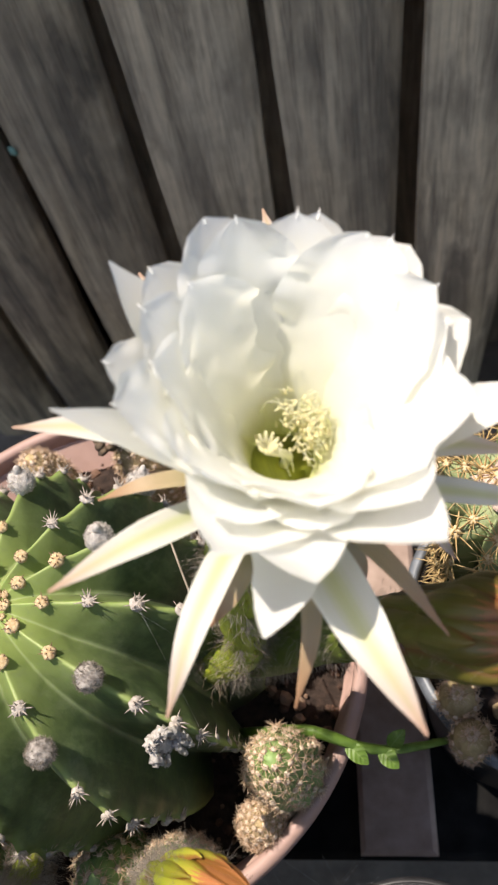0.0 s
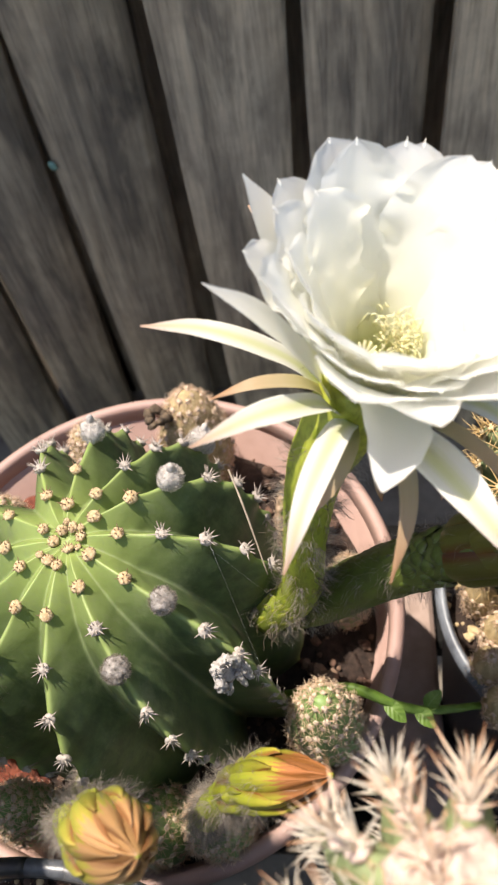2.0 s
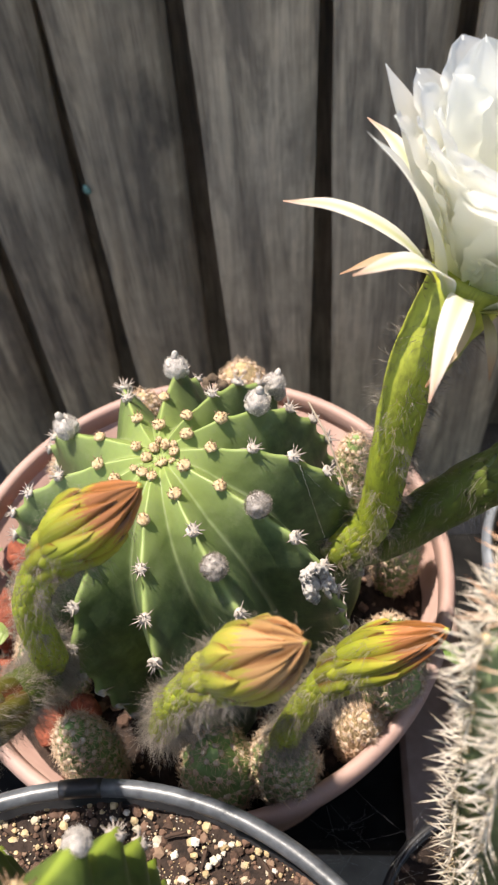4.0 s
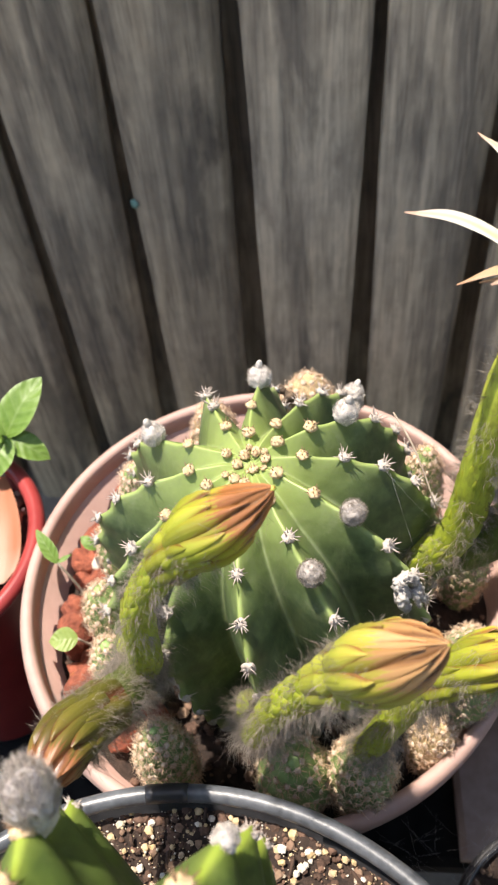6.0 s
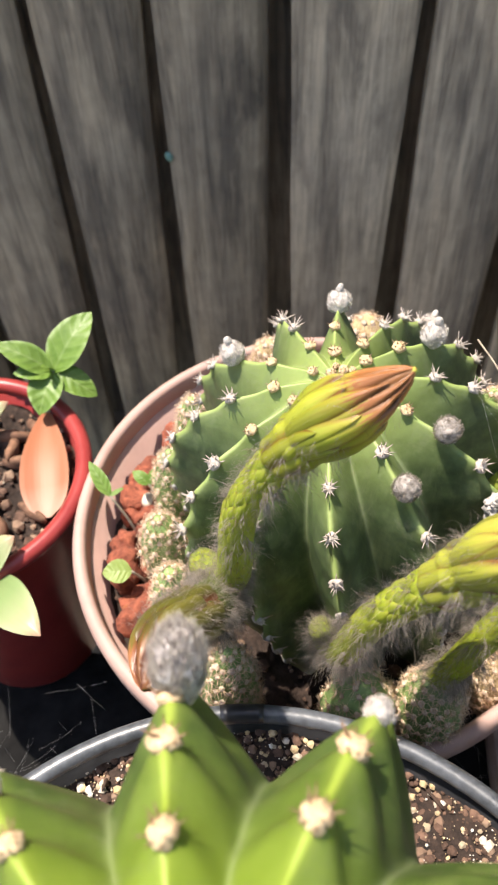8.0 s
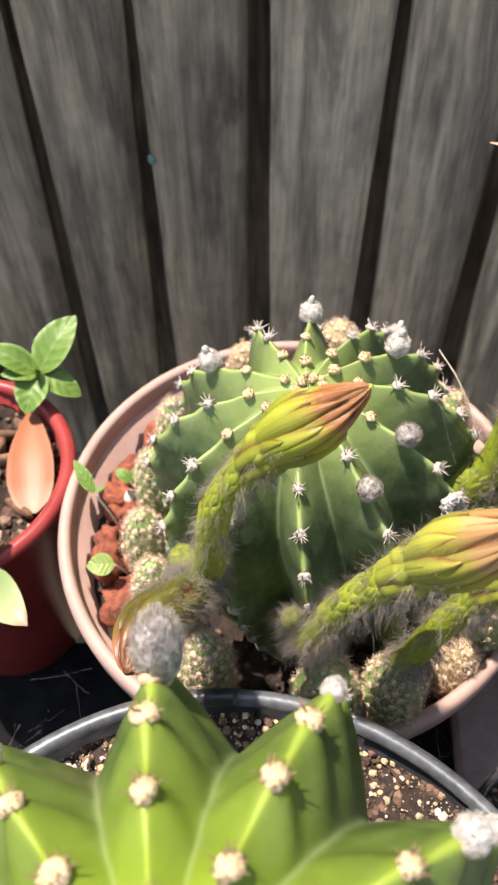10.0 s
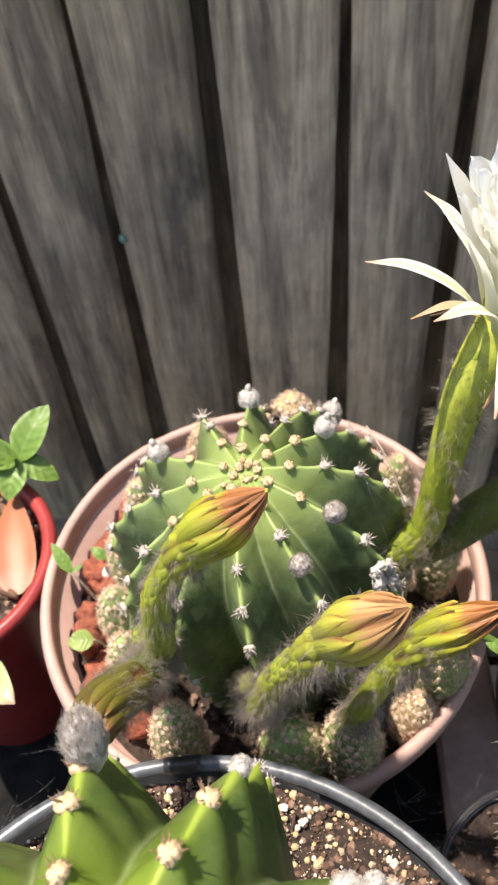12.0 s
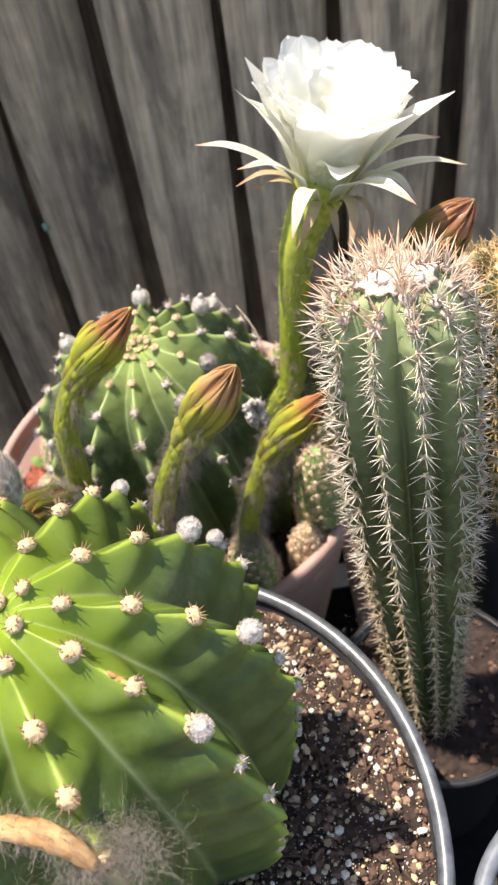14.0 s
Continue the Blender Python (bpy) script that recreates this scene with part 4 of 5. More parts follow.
def wool_bud(parent, p, way, size, grey=False, seed=1):
    c = p + way * (size * 0.75)
    sh = Shape()
    blob(sh, c, (size * 0.98, size * 0.98, size * (1.0 if grey else 1.1)), way, 16, 24, 0.24, 520)
    if not grey and size > 0.0035:
        blob(sh, c + (way + V(0, 0, 0.5)) * (size * 0.85), (size * 0.34, size * 0.34, size * 0.5), way + V(0, 0, 0.5), 8, 12, 0.3, 500)
    bud = part("wool_bud", sh, WOOL_GREY if grey else WOOL, parent, "woolly bud wrapped in pale hairs")
    hs = Shape()
    fuzz(hs, c, (size, size, size * 1.1), way, 650, size * 0.30, 0.00009, 0.9, seed)
    part("hair", hs, HAIR if grey else HAIR_PALE, bud, kind="stuff")
    return bud


def build_bud(parent, points, radii, head_from, head_r, label, material, tube_material, seed=1, hair=500, length=0.007, scale_stuff=None, dark_hair=0.35, pale=None):
    """A flower bud on a hairy tube: tube, shingled fleshy scales, wrapped tepals and hairs."""
    rg = random.Random(seed)
    sh = Shape()
    tube(sh, points, [r * k for r, k in zip(radii, (0.84, 0.84, 0.86, 0.84, 0.72, 0.5, 0.15))], 40, 18, 0.10)
    radii = [r * 0.86 for r in radii]
    head_r = [r * 0.84 for r in head_r]
    bud = part("flower_bud", sh, tube_material, parent, label)
    sc = Shape()
    tube_scales(sc, points, radii, int(34 * head_from) + 8, 8, 0.0066, 0.0023, 0.02, head_from + 0.08, -0.01)
    part("scale", sc, scale_stuff or SCALE, bud, kind="stuff")
    core = Shape()
    pts = curve(points, 120)
    tube(core, [pts[int(119 * (head_from + (1 - head_from) * k / 6))] for k in range(7)], [r * 0.90 for r in head_r], 24, 18, 0.05, 0.2, 1.0)
    part("core", core, material, bud)
    # tepals wrap the head in four layers and meet at its tip
    pts = curve(points, 120)
    fr = frames(pts)
    for layer, (start, stop, share, count) in enumerate(((-0.32, 0.32, 1.05, 8), (-0.10, 0.60, 1.07, 7), (0.0, 0.86, 1.02, 7), (0.10, 1.0, 0.96, 7))):
        for j in range(count):
            an0 = 2 * math.pi * (j + layer * 0.37) / count + rg.uniform(-0.16, 0.16)
            end = min(1.0, stop + rg.uniform(-0.06, 0.05))
            lift = share + rg.uniform(-0.03, 0.06)
            twist = rg.uniform(0.2, 0.6)
            line, lat, nor, wid, along = [], [], [], [], []
            for i in range(16):
                s = i / 15
                u = min(1.0, max(0.0, head_from + (1 - head_from) * (start + (end - start) * s)))
                hu = (u - head_from) / (1 - head_from)
                k = min(int(u * 119), 118)
                t, sd, w = fr[k]
                an = an0 + twist * s
                d = sd * math.cos(an) + w * math.sin(an)
                prof = lerp_list(head_r, hu) if hu >= 0 else lerp_list(radii, u) * 1.04
                line.append(pts[k] + (pts[k + 1] - pts[k]) * (u * 119 - k) + d * (prof * lift))
                lat.append(t.cross(d).normalized())
                nor.append(d)
                along.append(hu * 0.8 + 0.2)
                wid.append(max(0.0003, prof * 0.50 * (1 - max(0.0, (s - 0.40) / 0.60) ** 2.0)))
            wid[-1] = 0.0003
            wrap = Shape()
            ribbon(wrap, line, lat, nor, wid, -0.62, 0.0014, 8)
            wrap.uv = [(x, max(0.0, along[min(15, int(round(y * 15)))])) for x, y in wrap.uv]
            # upward-facing inner tepals take the bleached colour, a painted sun highlight
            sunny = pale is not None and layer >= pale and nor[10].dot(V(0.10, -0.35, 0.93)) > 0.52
            part("tepal", wrap, BUD_SUNLIT if sunny else material, bud, "tepal with a sunlit highlight painted into its colour" if sunny else "")
    hs = Shape()
    tube_hair(hs, points, radii, int(hair * 2.6), length * 1.35, 0.00005, 0.03, head_from + 0.14, 0.2, 1.2, seed, tufts=170)
    tube_hair(hs, points, radii, int(hair * 1.9), length * 0.62, 0.000035, 0.0, head_from + 0.10, 0.1, 0.35, seed + 31, drop=0.1)
    tube_hair(hs, points, radii, int(hair * 0.35), length * 1.2, 0.00004, 0.0, 0.30, 0.0, 0.7, seed + 32, drop=0.1)
    part("hair", hs, HAIR, bud, "fine grey hairs", kind="stuff")
    if dark_hair:
        hd = Shape()
        tube_hair(hd, points, radii, int(hair * dark_hair), length * 0.8, 0.00006, 0.06, head_from + 0.2, 0.3, 0.8, seed + 5, tufts=80)
        part("dark_hair", hd, HAIR_DARK, bud, "fine dark hairs", kind="stuff")
    return bud


# ---- the ball cactus in the pink pot ----
DEG = math.pi / 180
DOME = dict(R=0.0640, H=0.0548, n=2.6, depth=0.32, low_r=0.047, low_z=0.146, apex=(-0.0045, -0.0182, 0.2872), lean=(-0.17, -0.007), pole=(0.0050, 0.0025), ribs=[a * DEG for a in (3, 31.5, 55, 85, 111, 148, 181, 213, 243, 271.5, 301.5, 332)], sink=0.006, dimple=0.0030, sharp=1.25, wob=0.0010, notch=0.0012, flank=0.0, pitch=0.0150, starts=[0.0070, 0.0136, 0.0052, 0.0130, 0.0040, 0.0085, 0.0040, 0.0145, 0.0080, 0.0093, 0.0040, 0.0135])


BALL_BUDS = ((10, 0.0465, 0.0041, True), (11, 0.0432, 0.0041, True), (1, 0.0430, 0.0042, False), (2, 0.0740, 0.0042, False), (3, 0.0470, 0.0042, False), (5, 0.0390, 0.0042, False), (2, 0.0795, 0.0030, False))


def build_ball():
    ball = thing("ball_cactus", (-0.002, -0.013, 0.165), "dark green ribbed ball cactus with woolly areoles and a white flower", "cactus")
    build_dome(DOME, "body", SKIN, ball, 20, 110)
    for k in range(12):
        run, i = DOME["starts"][k], 0
        while run < 0.150:
            spot = crest_spot(DOME, k, run)
            if spot is None:
                break
            p, way = spot
            if any(k == bk and abs(run - br) < 0.0070 for bk, br, _, _ in BALL_BUDS):
                run += 0.0150
                continue
            young = run < 0.030
            me = rng.choice((DOT, DOT_B)) if young else rng.choice((STAR, STAR_B))
            inst("areole", me, stand(p + way * 0.0004, way, rng.uniform(0, 6), 0.85 if run < 0.012 else rng.uniform(0.9, 1.12)), ball, kind="stuff")
            run += 0.0150 + rng.uniform(-0.0005, 0.0005)
            i += 1
    for k in range(12):
        run = DOME["starts"][k] - 0.0062
        if run > 0.0030:
            p, way = crest_spot(DOME, k, run)
            inst("areole", rng.choice((DOT, DOT_B)), stand(p, way, rng.uniform(0, 6), 0.42 + 18 * run), ball, kind="stuff")
    for k, run, size, grey in BALL_BUDS:
        p, way = crest_spot(DOME, k, run)
        wool_bud(ball, p, way, size, grey, k + 3)
    # a dried, crumbled white areole with hanging shreds
    p, way = crest_spot(DOME, 11, 0.0730)
    p = p + V(-0.0040, -0.0055, -0.0010)
    sh = Shape()
    _, e, g = frame_of(way)
    up = (V(0, 0, 1) - way * way.z).normalized()
    side = way.cross(up)
    rim, thick = [], []
    for q in range(15):
        an = radians(-60 + 290 * q / 14)
        rim.append(p + way * (0.0028 + 0.0012 * math.sin(3 * an)) + side * (0.0046 * math.cos(an)) + up * (0.0052 * math.sin(an) - 0.001))
        thick.append(0.0015 + 0.0006 * math.sin(2.3 * q))
    tube(sh, rim, thick, 60, 14, 0.9)
    blob(sh, p + way * 0.0008 - up * 0.001, (0.0042, 0.0048, 0.0016), way, 10, 22, 0.6, 500)
    for q in range(6):
        s = p + way * 0.003 + side * rng.uniform(-0.003, 0.003) + up * (0.0042 + rng.uniform(-0.001, 0.0025))
        blob(sh, s, (0.0013, 0.0011, 0.0018), way + up * rng.uniform(-0.5, 1), 9, 14, 0.9, 900)
        for r in range(4):
            cone(sh, s, (way + up * rng.uniform(-0.4, 1.2) + side * rng.uniform(-1.2, 1.2)).normalized(), rng.uniform(0.0030, 0.0046), 0.00024, 4)
    for q in range(3):
        s = p + way * 0.003 - side * (0.002 + 0.0016 * q) - up * 0.0035
        tube(sh, [s, s - up * 0.004 + side * rng.uniform(-0.001, 0.001), s - up * rng.uniform(0.006, 0.009) + side * rng.uniform(-0.002, 0.002)], [0.0012, 0.0011, 0.0007], 14, 9, 0.8)
    part("dried_wool", sh, WOOL, ball, "crumbled white dried wool with hanging shreds", kind="stuff")
    build_bud(ball, [(-0.044, -0.058, 0.236), (-0.0308, -0.0780, 0.264), (-0.0258, -0.0785, 0.3025), (-0.0108, -0.0772, 0.3300), (0.0145, -0.0769, 0.3569)], [0.0066, 0.0063, 0.0061, 0.0060, 0.0063, 0.0080, 0.0040], 0.765, [0.0068, 0.0088, 0.0098, 0.0092, 0.0073, 0.0042, 0.0005], "closed orange and green flower bud on a curved hairy tube", BUD, TUBE, 11, 900, 0.0055)
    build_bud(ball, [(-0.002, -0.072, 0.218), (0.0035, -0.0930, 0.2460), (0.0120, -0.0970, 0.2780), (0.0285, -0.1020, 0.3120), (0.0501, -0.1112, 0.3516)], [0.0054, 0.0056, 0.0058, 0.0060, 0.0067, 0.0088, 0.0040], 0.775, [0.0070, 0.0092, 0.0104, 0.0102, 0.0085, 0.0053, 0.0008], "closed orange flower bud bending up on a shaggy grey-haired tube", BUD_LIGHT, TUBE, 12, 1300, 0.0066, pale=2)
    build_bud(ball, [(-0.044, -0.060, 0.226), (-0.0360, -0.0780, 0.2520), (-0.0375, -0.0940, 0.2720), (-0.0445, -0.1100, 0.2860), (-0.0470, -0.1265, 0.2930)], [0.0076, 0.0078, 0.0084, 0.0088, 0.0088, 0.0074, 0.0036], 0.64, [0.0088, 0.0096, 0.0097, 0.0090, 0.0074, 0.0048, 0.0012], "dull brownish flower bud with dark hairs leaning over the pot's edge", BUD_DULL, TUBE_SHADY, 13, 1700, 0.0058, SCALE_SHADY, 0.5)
    return ball


BALL = build_ball()


def build_flower(parent):
    """The open white flower on its tube."""
    path = [(0.060, -0.021, 0.232), (0.0733, -0.0210, 0.2520), (0.0775, -0.0185, 0.290), (0.0830, -0.0135, 0.3250), (0.0970, -0.0065, 0.3525)]
    radii = [0.0080, 0.0072, 0.0067, 0.0067, 0.0074, 0.0092, 0.0120]
    sh = Shape()
    tube(sh, path, radii, 40, 18, 0.08)
    flower = part("flower", sh, TUBE, parent, "large open white flower on a long hairy green tube")
    sc = Shape()
    tube_scales(sc, path, radii, 30, 7, 0.0062, 0.0019, 0.03, 0.97, 0.03)
    part("scale", sc, SCALE, flower, kind="stuff")
    hs = Shape()
    tube_hair(hs, path, radii, 2600, 0.0062, 0.00005, 0.0, 0.9, 0.2, 0.4, 21, tufts=150)
    part("hair", hs, HAIR, flower, "fine grey hairs", kind="stuff")
    hd = Shape()
    tube_hair(hd, path, radii, 350, 0.006, 0.00010, 0.0, 1.0, 0.3, 0.1, 22, tufts=60)
    part("dark_hair", hd, HAIR_DARK, flower, "fine dark hairs", kind="stuff")
    B = V(0.0970, -0.0062, 0.3505)
    axis = (V(0.1055, -0.0083, 0.3965) - B).normalized()
    _, e1, e2 = frame_of(axis)

    # radius and height along a petal's midrib, its half width, how many, how strongly it cups
    whorls = [
        (9, [(0.0068, 0.004), (0.0102, 0.018), (0.0178, 0.036), (0.0256, 0.0514)], 0.0122, 0.22, 0.2),
        (10, [(0.0074, 0.002), (0.0108, 0.017), (0.0194, 0.036), (0.0292, 0.0510)], 0.0118, 0.18, 0.5),
        (11, [(0.0080, 0.001), (0.0116, 0.016), (0.0206, 0.034), (0.0308, 0.0478)], 0.0104, 0.15, 0.0),
    ]
    for w, (count, prof, half, cup, ph) in enumerate(whorls):
        for k in range(count):
            a = 2 * math.pi * (k + ph) / count + rng.uniform(-0.10, 0.10)
            d = e1 * math.cos(a) + e2 * math.sin(a)
            grow = rng.uniform(0.91, 1.02)
            flare = rng.uniform(-0.0022, 0.0036)
            mids = [B + d * (r + flare * i / 3) + axis * (h * grow) for i, (r, h) in enumerate(prof)]
            pts = curve(mids, 34)
            tg = tangents(pts)
            lat, nor, wid = [], [], []
            for i, t in enumerate(tg):
                l = t.cross(d).normalized()
                n2 = l.cross(t).normalized()
                if n2.dot(axis * 1.0 - d) < 0:
                    n2 = -n2
                lat.append(l)
                nor.append(n2)
                s = i / 33
                q = 0.52 + 0.48 * math.sin(math.pi * 0.5 * s / 0.64) if s < 0.64 else max(0.0, 1 - ((s - 0.64) / 0.362) ** 2.0) ** 0.58
                wid.append(max(0.0003, half * q * rng.uniform(0.97, 1.03)))
            wid[-1] = 0.0004
            petal = Shape()
            ribbon(petal, pts, lat, nor, wid, cup, 0.0, 14, 0.30, rng.uniform(0, 90))
            cone(petal, pts[-1] - tg[-1] * 0.0012, tg[-1] + d * 0.15, rng.uniform(0.0014, 0.0024), 0.00032, 5)
            petal.uv[-11:] = [(0.5, 0.99)] * 11
            part("petal", petal, PETAL, flower)
    # outer sepals: tip, half width, arch, stuff
    for tip, half, arch, stuff in (
        ((0.0462, -0.0081, 0.3795), 0.0046, 0.006, SEPAL), ((0.0615, -0.0450, 0.3868), 0.0052, 0.007, SEPAL),
        ((0.0777, -0.0620, 0.3650), 0.0050, 0.010, SEPAL), ((0.0993, -0.0580, 0.3500), 0.0034, 0.011, SEPAL_BROWN),
        ((0.1227, -0.0668, 0.3744), 0.0064, 0.008, SEPAL), ((0.0973, -0.0520, 0.3800), 0.0100, 0.009, PETAL),
        ((0.0925, -0.0440, 0.3985), 0.0125, 0.007, PETAL), ((0.1072, -0.0480, 0.3955), 0.0118, 0.008, PETAL), ((0.1270, -0.0420, 0.3950), 0.0115, 0.008, PETAL),
        ((0.1514, -0.0095, 0.3845), 0.0075, 0.006, PETAL), ((0.1448, -0.0151, 0.3693), 0.0052, 0.007, SEPAL),
        ((0.1540, -0.0234, 0.3600), 0.0044, 0.008, SEPAL), ((0.1327, -0.0290, 0.3500), 0.0050, 0.010, SEPAL),
        ((0.1290, -0.0470, 0.3590), 0.0034, 0.010, SEPAL_BROWN), ((0.1130, -0.0330, 0.3400), 0.0026, 0.008, SEPAL_BROWN),
        ((0.0600, -0.0180, 0.3640), 0.0030, 0.008, SEPAL_BROWN), ((0.0810, -0.0400, 0.3450), 0.0036, 0.009, SEPAL_BROWN),
        ((0.0652, -0.0199, 0.4045), 0.0062, 0.004, PETAL), ((0.0690, 0.0300, 0.3780), 0.0050, 0.008, SEPAL),
        ((0.0960, 0.0480, 0.3750), 0.0052, 0.008, SEPAL), ((0.1290, 0.0360, 0.3700), 0.0052, 0.008, SEPAL),
        ((0.0714, 0.0125, 0.4020), 0.0085, 0.003, PETAL), ((0.0990, -0.0320, 0.3380), 0.0026, 0.007, SEPAL_BROWN),
        ((0.0680, -0.0080, 0.3560), 0.0022, 0.006, SEPAL_BROWN),
    ):
        tip = Vector(tip)
        rad = tip - B
        rad = rad - axis * rad.dot(axis)
        base = B + rad.normalized() * 0.0105 + axis * (-0.002)
        sp = Shape()
        run = tip - base
        up = (axis - run * (axis.dot(run) / run.length_squared)).normalized()
        side = run.cross(up).normalized() * rng.uniform(-0.003, 0.003)
        if half > 0.0095:
            # broad petals follow the trumpet before they flare
            low = B + rad.normalized() * 0.0122 + axis * 0.015
            pts = curve([B + rad.normalized() * 0.0085, low, low + (tip - low) * 0.55 + axis * 0.003 + side, tip], 22)
        else:
            pts = curve([base, base + run * 0.33 + up * arch * 0.95 + side, base + run * 0.72 + up * arch * 0.95 + side, tip], 22)
        lat, nor, wid = [], [], []
        for i, t in enumerate(tangents(pts)):
            l = t.cross(up).normalized()
            lat.append(l)
            nor.append(l.cross(t).normalized())
            q = i / 21
            if half > 0.0095:
                body = 0.40 + 0.60 * math.sin(math.pi * 0.5 * q / 0.60) if q < 0.60 else max(0.0, 1 - ((q - 0.60) / 0.402) ** 1.7) ** 0.8
                wid.append(max(0.0003, half * (0.70 if half < 0.0105 else 1.0) * body * rng.uniform(0.96, 1.04)))
                continue
            wid.append(max(0.00025, half * (0.66 if half < 0.006 else 0.84) * (0.55 + 0.45 * math.sin(math.pi * min(1, q / 0.5) / 2)) * (1 - max(0.0, (q - 0.45) / 0.55) ** 2.0)))
        ribbon(sp, pts, lat, nor, wid, 0.22, 0.0 if stuff is PETAL else 0.0008, 10, 0.14, rng.uniform(0, 90))
        part("sepal", sp, stuff, flower)
    st = Shape()
    for k in range(520):
        a = rng.uniform(0, 2 * math.pi)
        d = e1 * math.cos(a) + e2 * math.sin(a)
        lean_right = 0.5 + 0.5 * d.dot(V(0.75, 0.55, 0.0))
        if rng.random() > 0.02 + 0.98 * lean_right**4:
            continue
        h0 = rng.uniform(0.008, 0.0185)
        r0 = 0.0066 + 0.22 * h0 - rng.uniform(0.0008, 0.0026)
        p0 = B + d * r0 + axis * h0
        p2 = p0 + axis * rng.uniform(0.002, 0.006) - d * rng.uniform(0.0005, 0.0055) + V(rng.uniform(-1, 1), rng.uniform(-1, 1), rng.uniform(-1, 1)) * 0.0022
        p1 = (p0 + p2) * 0.5 + axis * 0.0016 + V(rng.uniform(-1, 1), rng.uniform(-1, 1), rng.uniform(-0.3, 1)) * 0.0014
        tube(st, [p0, p1, p2], [0.00012, 0.00011, 0.00010], 7, 4, 0, 0, 0.88)
        o = len(st.v)
        blob(st, p2, (0.00028, 0.00028, 0.0008), (p2 - p1) + V(rng.uniform(-1, 1), rng.uniform(-1, 1), rng.uniform(-1, 1)) * 0.002, 4, 6)
        st.uv[o:] = [(0.5, 0.97)] * (len(st.v) - o)
    part("stamen_crowd", st, STAMEN, flower, "crowd of cream stamens with yellow anthers", kind="stuff")
    pist = Shape()
    tube(pist, [B, B + axis * 0.007 - e1 * 0.001, B + axis * 0.014 + V(-0.004, -0.002, 0)], [0.0012, 0.0010, 0.0010], 10, 8, 0, 0, 0.6)
    head = B + axis * 0.014 + V(-0.004, -0.002, 0)
    for k in range(9):
        a = 2 * math.pi * k / 9
        d = e1 * math.cos(a) + e2 * math.sin(a)
        tube(pist, [head, head + d * 0.0012 + axis * 0.002, head + d * 0.0022 + axis * 0.0046], [0.0006, 0.0006, 0.0003], 6, 6, 0, 0.7, 0.95)
    part("pistil", pist, STAMEN, flower, "pale yellow star-shaped stigma")
    return flower


build_flower(BALL)
# the shade under the open flower is painted into this bud's colours
build_bud(BALL, [(0.058, -0.018, 0.225), (0.0800, -0.0190, 0.2400), (0.1040, -0.0236, 0.2760), (0.1330, -0.0380, 0.3290), (0.1508, -0.0462, 0.3585)], [0.0100, 0.0104, 0.0104, 0.0104, 0.0106, 0.0105, 0.0050], 0.74, [0.0108, 0.0122, 0.0128, 0.0120, 0.0096, 0.0062, 0.0006], "spent flower bud with red stripes, thick tube coloured in shaded green", BUD_DULL, TUBE_SHADY, 14, 500, 0.0045, SCALE_SHADY)


# ---- small offsets ----
PUP_STAR = star_mesh("spine_star", 12, 0.0035, 0.00015, SPINE_PUP, (45, 86), 31, 0.0012, WOOL_PUP, 3)


def build_pup(at, radius, height, lean=(0, 0), old=False, label="small round green offset cactus with golden spine stars", density=1.0):
    """A little peanut-shaped cactus: warty body and a star of spines on each wart."""
    x, y, z = at
    pup = thing("offset_cactus", at, label, "cactus", "small offsets in the pink pot")
    top = V(x + lean[0], y + lean[1], z + height)
    base = V(x, y, z)
    ax = (top - base).normalized()
    _, e, g = frame_of(ax)
    L = (top - base).length
    ribs, rows_n, seg = 11, 26, 44

    def surf(u, a, wart=True):
        prof = (math.sin(math.pi * min(1.0, 0.22 + 0.78 * u) ** 1.0)) ** 0.55 if u < 1 else 0.0
        prof = max(0.02, min(1.0, prof * (0.78 + 0.3 * u)))
        k = 1.0
        if wart:
            k += 0.085 * math.cos(ribs * a + u * 5) * (0.6 + 0.4 * math.cos(u * L / 0.0042 * 2 * math.pi + (math.cos(ribs * a * 0.5 + u * 2.5) > 0) * math.pi))
        return base + ax * (u * L) + (e * math.cos(a) + g * math.sin(a)) * (radius * prof * k)

    sh = Shape()
    rows, uvs = [], []
    for i in range(rows_n + 1):
        u = i / rows_n * 0.995
        rows.append([surf(u, 2 * math.pi * j / seg) for j in range(seg)])
        uvs.append([(j / seg, u) for j in range(seg)])
    sh.grid(rows, uvs, True, True, True)
    part("body", sh, SKIN_OLD if old else SKIN_PUP, pup)
    steps = max(4, int(L / 0.0046 * density))
    for i in range(steps):
        u = 0.14 + 0.84 * i / (steps - 1)
        for j in range(ribs):
            a = (2 * math.pi * (j + 0.5 * (i % 2)) - u * 5) / ribs
            p = surf(u, a)
            c = base + ax * (u * L)
            way = ((p - c).normalized() + ax * (1.6 * max(0, u - 0.5))).normalized()
            if u > 0.94 and j % 2:
                continue
            inst("spine_star", PUP_STAR, stand(p, way, rng.uniform(0, 6), rng.uniform(0.85, 1.2)), pup, kind="stuff")
    return pup


